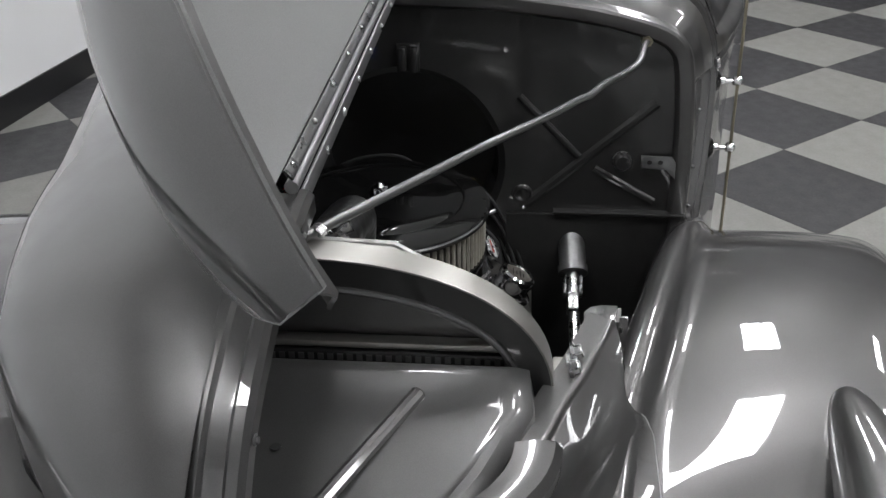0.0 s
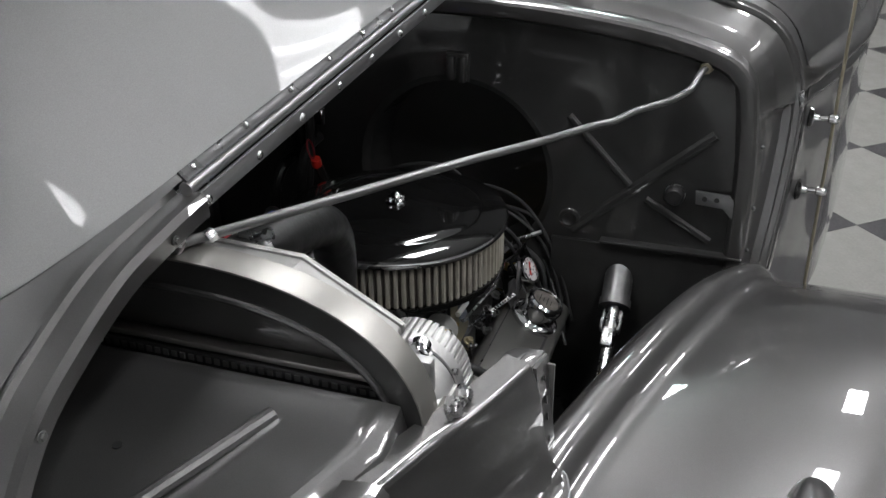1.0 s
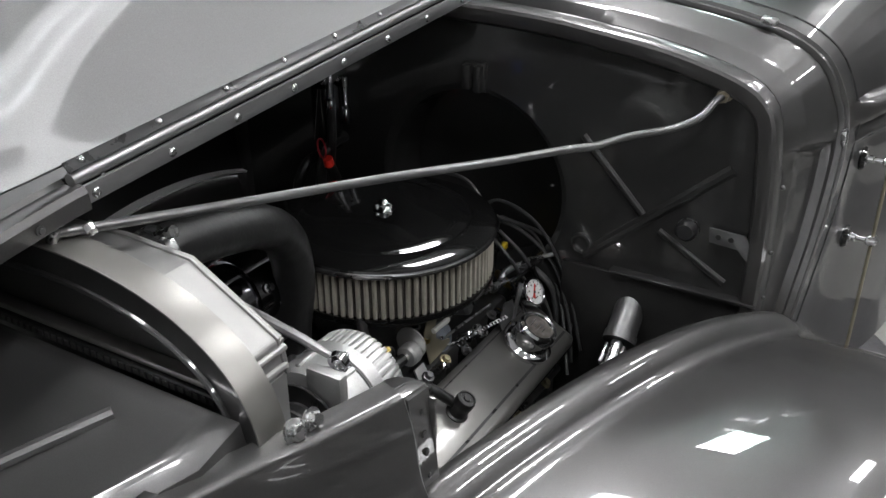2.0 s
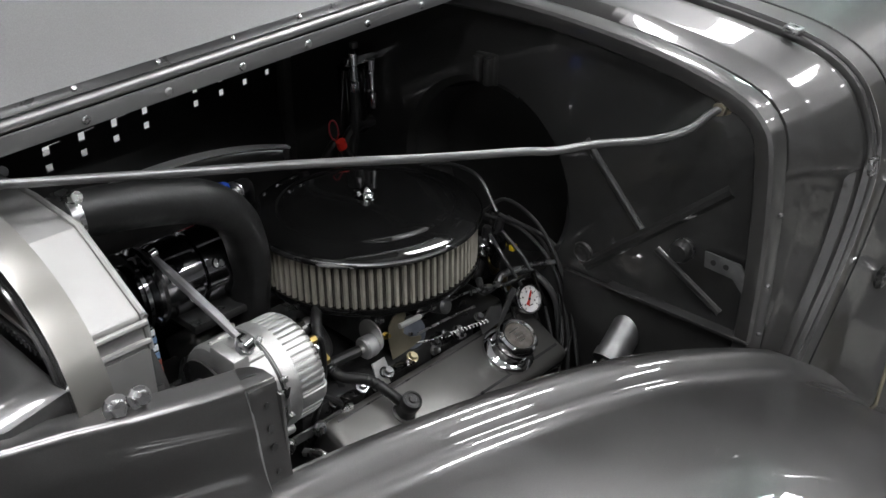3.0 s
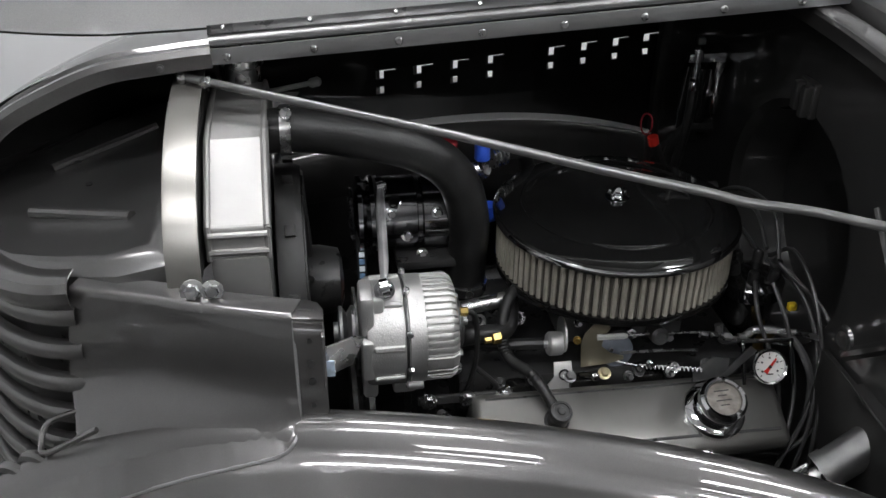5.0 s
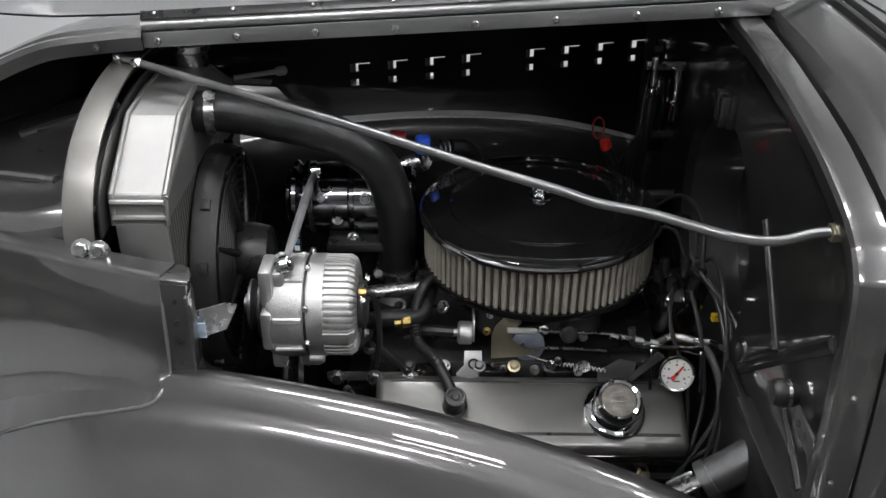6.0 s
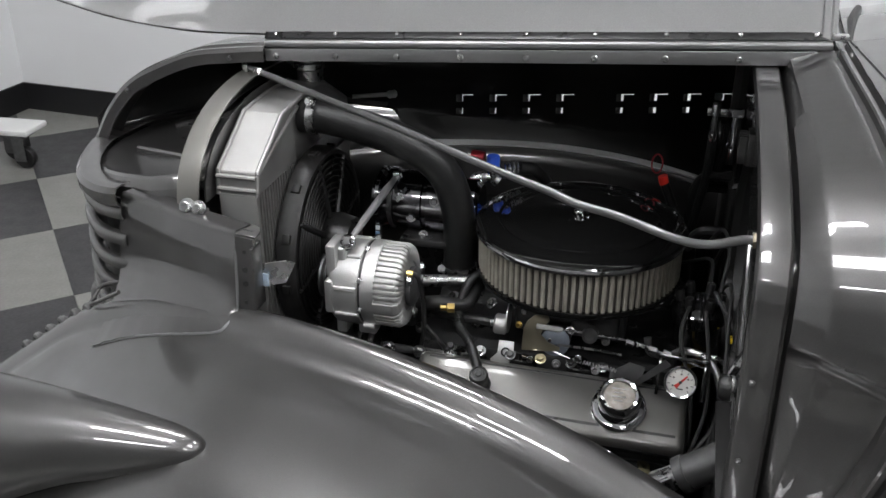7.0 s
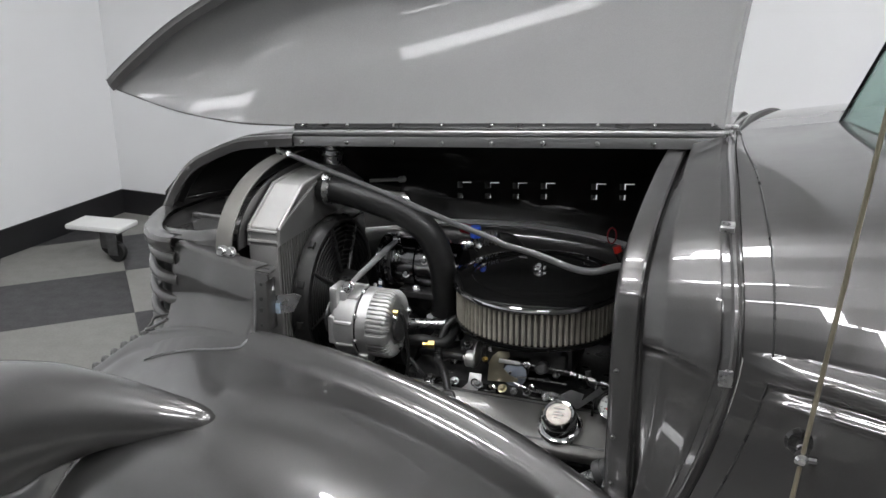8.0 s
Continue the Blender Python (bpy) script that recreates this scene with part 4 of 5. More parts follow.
part("washer", lathe([(0.0115, 0), (0.0115, 0.003)], (1.674, -0.24, 1.187), (-1, 0, 0), 20), AERIAL, rod)
part("front_bolt", lathe([(0.006, -0.006), (0.006, 0.004), (0.004, 0.006), (0.004, 0.011)], (0.822, 0.19, 1.215), (0, -0.5, 0.8), 8), STEEL, rod)
part("front_nut", lathe([(0.0075, 0), (0.0075, 0.008), (0.006, 0.010)], (0.85, 0.175, 1.213), (0.7, -0.5, 0.4), 6), STEEL, rod)

# ---------------------------------------------------------------- engine
engine = part("engine_block", merge(box(1.12, 1.62, -0.02, 0.43, 0.45, 0.72, 0.01), box(1.16, 1.6, 0.07, 0.34, 0.70, 0.79, 0.012)), BLACK, truck, "black painted V8 engine block")
VC = Matrix.Translation((1.397, 0.010, 0.727)) @ Matrix.Rotation(radians(28), 4, "X") @ Matrix.Rotation(radians(1.0), 4, "Y")


def valve_cover(m, label):
    L, W, H = 0.225, 0.058, 0.038
    bm = box(-L, L, -W, W, -0.045, H, 0.014, seg=3)
    bm.transform(m)
    cov = part("valve_cover", bm, COVER, truck, label)
    for y, w, h in ((-0.036, 0.0045, 0.0008), (0.044, 0.0025, 0.0008)):
        b = box(-L + 0.02, L - 0.015, y, y + w, H - 0.002, H + h)
        b.transform(m)
        part("pinstripe", b, BLACK, cov)
    b = box(-L + 0.006, L - 0.006, -W - 0.0016, -W + 0.006, -0.044, H - 0.019, 0.003)
    b.transform(m)
    part("side_band", b, BLACKGLOSS, cov, "black painted cover side")
    b = box(L - 0.003, L + 0.0016, -W + 0.008, W - 0.01, -0.044, H - 0.017, 0.003)
    b.transform(m)
    part("end_band", b, BLACKGLOSS, cov)
    b = box(-L - 0.008, L + 0.008, -W - 0.012, W + 0.012, -0.058, -0.046, 0.003)
    b.transform(m)
    part("flange", b, BLACK, cov)
    for x in (-0.16, -0.05, 0.06, 0.17):
        bolt(m @ Vector((x, -W - 0.006, -0.046)), m.to_3x3() @ Vector((0, -0.4, 1)), 0.007, 0.008, cov, ZINC)
    return cov


cov = valve_cover(VC, "dark grey painted valve cover")
valve_cover(Matrix.Translation((1.397, 0.396, 0.727)) @ Matrix.Rotation(radians(-28), 4, "X"), "dark grey painted valve cover")

OILP, OILD = VC @ Vector((0.118, 0.0, 0.043)), VC.to_3x3() @ Vector((0, 0, 1))
oil = part("oil_cap", lathe([(0.036, -0.012), (0.042, -0.010), (0.0445, -0.004), (0.0435, 0.002), (0.040, 0.005), (0.0335, 0.007), (0.032, 0.012), (0.0325, 0.022), (0.034, 0.028), (0.0345, 0.034), (0.0330, 0.040), (0.029, 0.0435), (0.0255, 0.0425), (0.024, 0.039), (0, 0.039)], OILP, OILD, 48), CHROME, truck, "chrome oil filler cap")
part("cap_face", lathe([(0.0238, 0), (0.0238, 0.0012)], OILP + OILD * 0.0392, OILD, 28), mat("worn_cap_face", (0.3, 0.275, 0.25), 0.34, 0.8, vary=0.3, scale=90), oil, "worn brownish cap face")
for k in range(4):
    o = Matrix.Translation(OILP + OILD * 0.0405) @ OILD.to_track_quat("Z", "Y").to_matrix().to_4x4()
    part("stamp_bar", box(-0.012 + 0.004 * (k % 2), 0.010 - 0.005 * (k % 2), 0.011 - 0.007 * k, 0.0125 - 0.007 * k, 0.0, 0.0006, 0, o), CHROME, oil)

pcv = part("breather_elbow", lathe([(0.018, -0.006), (0.018, 0.004), (0.0145, 0.006), (0.014, 0.022), (0.0155, 0.025), (0.0155, 0.036), (0.0145, 0.039), (0.011, 0.040), (0.0105, 0.0385), (0.006, 0.0385), (0.005, 0.040), (0, 0.040)], VC @ Vector((-0.11, 0.006, 0.036)), VC.to_3x3() @ Vector((0, 0, 1)), 24), RUBBER, truck, "black rubber breather elbow")
part("breather_hose", tube([VC @ Vector((-0.11, 0.012, 0.052)), (1.262, 0.035, 0.815), (1.235, 0.075, 0.82), (1.228, 0.10, 0.85), (1.245, 0.13, 0.89), (1.29, 0.17, 0.90)], lambda t: 0.0082 + 0.0006 * math.sin(t * 260), 12, 16), RUBBER, pcv)

# air cleaner
AC = Vector((1.415, 0.203, 0.0))
ac = part("air_cleaner", lathe([(0.10, 0.886), (0.170, 0.889), (0.176, 0.892), (0.1775, 0.897), (0.176, 0.902), (0.15, 0.904), (0, 0.904)], AC, (0, 0, 1), 96), BLACKGLOSS, truck, "round black open-element air cleaner with a chrome-rimmed lid")
part("lid", lathe([(0.176, 0.970), (0.179, 0.973), (0.180, 0.979), (0.177, 0.984), (0.170, 0.987), (0.155, 0.990), (0.141, 0.9915), (0.138, 0.9895), (0.135, 0.9895), (0.132, 0.9915), (0.11, 0.993), (0.06, 0.9975), (0.02, 1.0), (0, 1.0)], AC, (0, 0, 1), 96), BLACKGLOSS, ac, "glossy black domed lid")
part("lid_rim", lathe([(0.1785, 0.971), (0.1808, 0.973), (0.1812, 0.978), (0.1795, 0.981), (0.1785, 0.981)], AC, (0, 0, 1), 96), CHROME, ac)
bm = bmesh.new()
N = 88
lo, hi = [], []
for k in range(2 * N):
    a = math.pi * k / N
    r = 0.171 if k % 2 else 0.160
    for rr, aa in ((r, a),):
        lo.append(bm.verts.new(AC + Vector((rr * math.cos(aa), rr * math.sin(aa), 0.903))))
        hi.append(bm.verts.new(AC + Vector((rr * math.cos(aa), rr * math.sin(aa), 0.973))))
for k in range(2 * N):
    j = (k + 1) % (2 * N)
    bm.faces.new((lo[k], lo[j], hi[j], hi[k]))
part("pleats", bm, FILTER_SHADE, ac, "pleated filter paper, shaded dark in its folds", smooth=False)
for k in range(N):
    a = 2 * math.pi * k / N
    d = Vector((math.cos(a), math.sin(a), 0))
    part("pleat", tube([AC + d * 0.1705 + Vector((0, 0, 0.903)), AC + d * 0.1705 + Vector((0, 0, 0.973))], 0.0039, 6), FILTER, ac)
part("wing_nut", merge(lathe([(0.017, 0.998), (0.018, 1.001), (0.012, 1.003), (0.009, 1.006), (0.010, 1.012), (0.006, 1.016), (0.003, 1.018), (0, 1.018)], AC, (0, 0, 1), 20),
                       *[box(0.006, 0.014, -0.002, 0.002, 1.003, 1.010, 0.001, Matrix.Translation((AC.x, AC.y, 0)) @ Matrix.Rotation(2 * math.pi * k / 5, 4, "Z")) for k in range(5)]), CHROME, ac)

# carburettor and linkage
carb = part("carburettor", merge(box(1.32, 1.51, 0.12, 0.29, 0.80, 0.885, 0.012), box(1.34, 1.49, 0.10, 0.3, 0.84, 0.865, 0.006)), DULL, truck, "grey carburettor under the air cleaner")
part("choke_housing", lathe([(0.022, 0), (0.022, 0.012), (0.018, 0.016), (0.01, 0.018)], (1.40, 0.11, 0.81), (0, -1, 0.15), 24), BLACK, carb)
part("idle_disc", lathe([(0.024, 0), (0.025, 0.001), (0.025, 0.003), (0.023, 0.004)], (1.397, 0.088, 0.809), (0, -1, 0.35), 28), mat("blue_grey_plate", (0.2, 0.22, 0.26), 0.4, 0.5, vary=0.15, scale=60), carb, "pale blue-grey disc")
part("disc_screw", lathe([(0.003, 0), (0.003, 0.003)], (1.388, 0.084, 0.813), (0, -1, 0.35), 10), STEEL, carb)
part("throttle_plate", prism([(-0.014, -0.05), (0.03, -0.047), (0.05, -0.043), (0.05, -0.037), (0.03, -0.032), (0.016, -0.02), (0.02, -0.004), (0.03, 0.006), (0.026, 0.016), (0.004, 0.014), (-0.008, 0.002), (-0.014, -0.012)], 0.0025, Matrix.Translation((1.356, 0.090, 0.84)) @ Matrix.Rotation(radians(75), 4, "X"), 0.0006), AERIAL, carb, "dull zinc throttle bracket")
for dx, dz in ((-0.006, -0.008), (0.0, -0.044), (0.038, -0.040)):
    part("plate_hole", lathe([(0.0032, 0), (0.0032, 0.0008)], (1.356 + dx, 0.0885 - 0.26 * dz - 0.002, 0.84 + 0.966 * dz), (0, -1, 0.26), 10), BLACK, carb)
part("throttle_cable", tube([(1.375, 0.085, 0.838), (1.52, 0.077, 0.836), (1.565, 0.070, 0.828), (1.66, 0.05, 0.815)], 0.0018, 8), STEEL, carb)
part("cable_end", lathe([(0.0045, 0), (0.0045, 0.04), (0.003, 0.044)], (1.365, 0.083, 0.838), (1, -0.05, 0), 10), WHITE, carb)
for x, r in ((1.515, 0.0055), (1.532, 0.004), (1.552, 0.006), (1.575, 0.006)):
    part("cable_nut", lathe([(r, 0), (r, 0.012), (r * 0.7, 0.014)], (x, 0.074, 0.836 - 0.2 * (x - 1.515)), (1, -0.08, -0.2), 6), STEEL, carb)
spr = [(1.43 + 0.075 * t / 60 + 0.0, 0.07 - 0.045 * t / 60 + 0.0034 * math.cos(t * 1.57), 0.789 + 0.02 * t / 60 + 0.0034 * math.sin(t * 1.57)) for t in range(61)]
part("return_spring", tube(spr, 0.0011, 6, smooth_path=False), STEEL, carb)
part("spring_rod", tube([(1.37, 0.085, 0.80), (1.43, 0.07, 0.789)], 0.0016, 6), STEEL, carb)
part("cable_bracket", prism([(0, 0), (0.05, 0.005), (0.055, 0.03), (0.03, 0.035), (0.0, 0.015)], 0.003, Matrix.Translation((1.495, 0.03, 0.785)) @ Matrix.Rotation(radians(70), 4, "X")), DULL, carb)
part("vacuum_unit", merge(lathe([(0.0165, 0), (0.0175, 0.004), (0.0175, 0.018), (0.0145, 0.021), (0.006, 0.021), (0.006, 0.03)], (1.313, 0.087, 0.830), (-1, 0, 0.05), 20), lathe([(0.026, 0), (0.026, 0.0025)], (1.314, 0.092, 0.842), (1, 0, 0), 28)), CAST, carb)
part("fuel_hose", tube([(1.287, 0.088, 0.831), (1.262, 0.092, 0.83), (1.235, 0.1, 0.825), (1.2, 0.12, 0.815), (1.17, 0.15, 0.80)], 0.0085, 10), RUBBER, carb)
part("brass_fitting", merge(lathe([(0.009, 0), (0.009, 0.012), (0.006, 0.014), (0.006, 0.024)], (1.222, 0.085, 0.852), (-1, -0.2, 0), 6)), BRASS, carb)
tag = part("manifold_tag", prism([(-0.008, 0.022), (0.018, 0.022), (0.02, -0.018), (-0.018, -0.018), (-0.02, -0.012), (-0.008, 0.0)], 0.003, Matrix.Translation((1.31, 0.072, 0.782)) @ Matrix.Rotation(radians(65), 4, "X"), 0.0006), CAST, engine, "bright flat lifting tab")
part("stamped_ring", tube([Matrix.Translation((1.316, 0.0705, 0.786)) @ Matrix.Rotation(radians(65), 4, "X") @ Vector((0.007 * math.cos(2 * math.pi * k / 16), 0.007 * math.sin(2 * math.pi * k / 16), 0.003)) for k in range(17)], 0.0015, 6, smooth_path=False), BLACK, tag)
part("manifold", box(1.18, 1.6, 0.08, 0.33, 0.75, 0.79, 0.015), BLACKGLOSS, engine, "cast intake manifold")
for k in range(4):
    part("manifold_runner", box(1.22 + 0.1 * k, 1.27 + 0.1 * k, 0.055, 0.12, 0.735, 0.785, 0.015), BLACKGLOSS, engine)
for k in range(7):
    bolt((1.22 + 0.052 * k, 0.068, 0.783), (0, -0.6, 1), 0.0065, 0.008, engine, (BLACK, STEEL, DULL, ZINC)[k % 4], "manifold_bolt")

# pressure gauge
ga = Vector((1.607, 0.028, 0.802))
gd = Vector((-0.06, -0.86, 0.48)).normalized()
gauge = part("pressure_gauge", lathe([(0.022, -0.03), (0.022, -0.004), (0.0255, -0.002), (0.0265, 0.002), (0.0262, 0.005), (0.0245, 0.0075), (0.0222, 0.0065), (0.0212, 0.002), (0, 0.002)], ga, gd, 40), CHROME, truck, "small round chrome gauge with a white dial and red needle")
part("dial", lathe([(0.0212, 0.0022), (0.0212, 0.0032)], ga, gd, 32), WHITE, gauge)
gm = Matrix.Translation(ga + gd * 0.0045) @ gd.to_track_quat("Z", "Y").to_matrix().to_4x4()
b = prism([(-0.011, -0.0036), (-0.004, -0.0022), (0.015, -0.0012), (0.015, 0.0012), (-0.004, 0.0022), (-0.011, 0.0036)], 0.0008, gm @ Matrix.Rotation(radians(50), 4, "Z"))
part("needle", b, RED, gauge)
part("needle_hub", lathe([(0.0026, 0), (0.0022, 0.0008), (0, 0.001)], ga + gd * 0.0054, gd, 14), BLACK, gauge)
for k in range(9):
    a = radians(-45 + 270 * k / 8)
    part("tick", box(0.0165, 0.0200, -0.0005, 0.0005, -0.001, -0.0004, 0, gm @ Matrix.Rotation(a, 4, "Z")), BLACK, gauge)
part("print_bar", box(-0.005, 0.005, -0.0115, -0.0098, -0.001, -0.0004, 0, gm), BLACK, gauge)
for k in range(5):
    a = radians(-30 + 60 * k)
    part("number_bar", box(0.0115, 0.0145, -0.0014, 0.0014, -0.001, -0.0004, 0, gm @ Matrix.Rotation(a, 4, "Z")), DULL, gauge)
part("bracket", merge(box(-0.038, 0.038, 0.034, 0.040, -0.012, -0.004, 0.001, gm), box(-0.038, -0.033, -0.026, 0.038, -0.012, -0.006, 0.001, gm), box(0.033, 0.038, -0.026, 0.038, -0.012, -0.006, 0.001, gm)), BLACKGLOSS, gauge)
part("gauge_stem", tube([(1.606, 0.055, 0.80), (1.62, 0.09, 0.80), (1.655, 0.12, 0.79)], 0.008, 8), BRASS, gauge)

# alternator
AX = Vector((1, 0.0, 0.0))
ALC = Vector((1.085, 0.062, 0.897))
alt = part("alternator", lathe([(0.03, -0.062), (0.055, -0.06), (0.070, -0.054), (0.073, -0.048), (0.073, -0.006), (0.0705, -0.005), (0.0705, 0.0), (0.073, 0.001), (0.073, 0.022), (0.0675, 0.024), (0.0675, 0.058), (0.06, 0.062), (0.03, 0.064), (0, 0.064)], ALC, AX, 48), CAST, truck, "bright cast aluminium alternator")
def fin_bar(half, top, o):
    """A cast bar over the rear case, rounded down over its end."""
    return prism([(0.021, 0.062), (0.021, top), (0.056, top), (0.0635, top - 0.005), (0.0665, top - 0.014), (0.0665, 0.042), (0.058, 0.042)], 2 * half, o @ Matrix.Translation((0, half, 0)) @ Matrix.Rotation(radians(90), 4, "X"), 0.0012)


for k in range(46):
    a = 2 * math.pi * (k + 0.5) / 46
    o = Matrix.Translation(ALC) @ Matrix.Rotation(a, 4, "X")
    if radians(91) < a < radians(103):
        continue
    part("cooling_fin", fin_bar(0.0034, 0.0722, o), CAST, alt)
part("case_boss", fin_bar(0.009, 0.0742, Matrix.Translation(ALC) @ Matrix.Rotation(radians(97), 4, "X")), CAST, alt)
part("case_lug", lathe([(0, -0.011), (0.006, -0.011), (0.0075, -0.009), (0.0075, 0.009), (0.006, 0.011), (0, 0.011)], ALC + Vector((0.008, -0.049, -0.058)), AX, 14), CAST, alt)
part("end_cover", lathe([(0.034, 0.066), (0.034, 0.074), (0.026, 0.078), (0, 0.078)], ALC, AX, 24), DULL, alt)
part("split_line", lathe([(0.0712, -0.0045), (0.0718, -0.003), (0.0712, -0.001)], ALC, AX, 48), BLACK, alt)
def alt_box(*d, bevel=0.005):
    return box(ALC.x + d[0], ALC.x + d[1], ALC.y + d[2], ALC.y + d[3], ALC.z + d[4], ALC.z + d[5], bevel)


part("front_case", merge(alt_box(-0.062, -0.044, -0.058, -0.006, 0.030, 0.088), alt_box(-0.060, -0.030, -0.045, -0.012, 0.050, 0.078), alt_box(-0.062, -0.046, -0.072, -0.03, -0.03, 0.03),
                         alt_box(-0.020, 0.012, -0.030, 0.0, -0.088, -0.060), alt_box(-0.060, -0.040, -0.030, 0.02, -0.092, -0.055)), CAST, alt)
for a in (75, 120, 165, 205, 250):
    o = Matrix.Translation(ALC) @ Matrix.Rotation(radians(a - 90), 4, "X")
    part("case_rib", box(-0.046, -0.006, -0.004, 0.004, 0.068, 0.0765, 0.0015, o, 1), CAST, alt)
    part("case_screw", lathe([(0.0045, 0), (0.0045, 0.006), (0.003, 0.007)], o @ Vector((-0.0, 0.018, 0.0715)), o.to_3x3() @ Vector((0, 0, 1)), 8), STEEL, alt)
part("pulley", lathe([(0.02, 0), (0.036, 0.002), (0.036, 0.006), (0.026, 0.012), (0.036, 0.018), (0.036, 0.022), (0.015, 0.024), (0.015, 0.03)], ALC - AX * 0.065, -AX, 28), DULL, alt)
part("alternator_fan", lathe([(0.02, 0), (0.06, 0.002), (0.06, 0.006), (0.02, 0.004)], ALC - AX * 0.062, -AX, 28), BLACK, alt)
bolt((1.056, 0.028, 0.982), (0, -0.8, 0.4), 0.009, 0.01, alt, CHROME)
for a in (20, 140, 260):
    d = Vector((0, math.cos(radians(a)), math.sin(radians(a))))
    bolt(ALC + d * 0.045 + AX * 0.073, AX, 0.006, 0.006, alt, STEEL)
part("wire", tube([ALC + AX * 0.07 + Vector((0, -0.03, 0.04)), ALC + Vector((0.09, -0.03, 0.03)), ALC + Vector((0.095, -0.02, -0.05)), ALC + Vector((0.08, 0.0, -0.14))], 0.004, 8), RUBBER, alt)
part("terminal", lathe([(0.006, 0), (0.006, 0.01)], ALC + AX * 0.07 + Vector((0, -0.03, 0.04)), AX, 6), BRASS, alt)

tb = part("turnbuckle", tube([(1.057, 0.035, 0.985), (1.061, 0.085, 0.993), (1.068, 0.20, 1.008), (1.072, 0.25, 1.014)], lambda t: 0.0045 if t < 0.25 or t > 0.8 else 0.0066, 8, smooth_path=False), TURN, truck, "adjustable bright steel turnbuckle")
for p in ((1.057, 0.03, 0.983), (1.072, 0.255, 1.015)):
    part("rod_end", lathe([(0.013, -0.005), (0.013, 0.005), (0.006, 0.005), (0.006, 0.009)], p, (1, 0.1, 0.2), 16), CHROME, tb)

# air-conditioning compressor, pulleys, belt
comp = part("compressor", lathe([(0.03, -0.075), (0.052, -0.07), (0.055, -0.05), (0.055, -0.012), (0.05, -0.010), (0.05, -0.004), (0.056, -0.002), (0.056, 0.05), (0.05, 0.056), (0.05, 0.085), (0.04, 0.092), (0, 0.092)], (1.135, 0.27, 0.962), (1, 0, 0), 36), PULLEY, truck, "polished dark metal compressor")
part("compressor_clutch", lathe([(0.02, 0), (0.05, 0.002), (0.058, 0.006), (0.058, 0.012), (0.05, 0.018), (0.058, 0.024), (0.058, 0.03), (0.03, 0.034), (0, 0.034)], (1.068, 0.27, 0.962), (-1, 0, 0), 36), PULLEY, comp)
part("compressor_bolt", lathe([(0.009, 0), (0.009, 0.012)], (1.09, 0.225, 1.0), (0, -0.6, 0.8), 6), CHROME, comp)
part("mount", box(1.09, 1.2, 0.2, 0.3, 0.90, 0.915, 0.004), BLACK, comp)
for k in range(5):
    bolt((1.085 + 0.022 * k, 0.222 - 0.004 * (k % 2), 0.985 - 0.035 * (k % 3)), (0.1, -0.9, 0.3), 0.006, 0.008, comp, CHROME)
part("clutch_plate", lathe([(0.040, 0), (0.042, 0.004), (0.036, 0.006), (0.03, 0.003), (0.016, 0.008), (0, 0.008)], (1.032, 0.27, 0.962), (-1, 0, 0), 32), CHROME, comp)
part("clutch_gap", lathe([(0.0562, 0), (0.0562, 0.007)], (1.062, 0.27, 0.962), (1, 0, 0), 36), BLACK, comp)
part("bracket_tube", tube([(1.14, 0.12, 0.875), (1.24, 0.14, 0.878)], 0.011, 12), STEEL, comp)
belt = part("drive_belt", tube([(1.045, 0.262, 1.018), (1.043, 0.246, 0.985), (1.04, 0.235, 0.934), (1.04, 0.229, 0.89), (1.04, 0.224, 0.835), (1.04, 0.222, 0.72), (1.04, 0.3, 0.68)], 0.007, 6), RUBBER, truck, "black drive belt with printed marks")
for k in range(7):
    z = 0.918 - 0.0115 * k
    part("mark", box(1.036, 1.044, 0.2145 + 0.12 * (z - 0.835), 0.2165 + 0.12 * (z - 0.835), z - 0.004, z + 0.004), (STAIN_TXT, PRINT_BLUE, STAIN_TXT, PRINT_BLUE)[k] if k < 4 else PRINT_RED, belt)
part("crank_pulley", lathe([(0.03, 0), (0.075, 0.003), (0.075, 0.012), (0.06, 0.02), (0.075, 0.028), (0.075, 0.036), (0.02, 0.04)], (1.05, 0.203, 0.66), (-1, 0, 0), 32), BLACK, belt)
part("water_pump", lathe([(0.06, 0), (0.06, 0.03), (0.035, 0.05), (0.035, 0.08)], (1.12, 0.203, 0.80), (-1, 0, 0), 28), BLACK, engine)

# refrigerant fittings
fit = part("refrigerant_fitting", tube([(1.2, 0.30, 0.93), (1.2, 0.305, 0.97), (1.205, 0.318, 0.995), (1.232, 0.325, 0.998), (1.245, 0.327, 0.99)], 0.011, 12), STEEL, truck, "aluminium refrigerant fitting with blue and red caps")
for p, ax, c, r in (((1.236, 0.322, 1.016), (0, 0, 1), BLUE, 0.0125), ((1.247, 0.310, 0.918), (0.05, -0.1, 1), BLUE, 0.0125), ((1.206, 0.384, 1.012), (-1, 0, 0.1), REDM, 0.012)):
    part("cap", lathe([(r * 0.9, 0), (r, 0.002), (r, 0.022), (r * 0.9, 0.026), (0, 0.026)], p, ax, 16), c, fit)
part("fitting_stem", lathe([(0.008, 0), (0.008, 0.02)], (1.236, 0.322, 0.998), (0, 0, 1), 10), STEEL, fit)
for k in range(4):
    part("ferrule", lathe([(0.015, 0), (0.017, 0.002), (0.015, 0.004)], (1.252 + 0.007 * k, 0.335 + 0.004 * k, 1.01), (1, 0.5, 0), 16), STEEL, fit)
part("hose", tube([(1.28, 0.352, 1.012), (1.31, 0.37, 1.0), (1.33, 0.40, 0.95), (1.34, 0.43, 0.85)], 0.012, 12), RUBBER, fit)

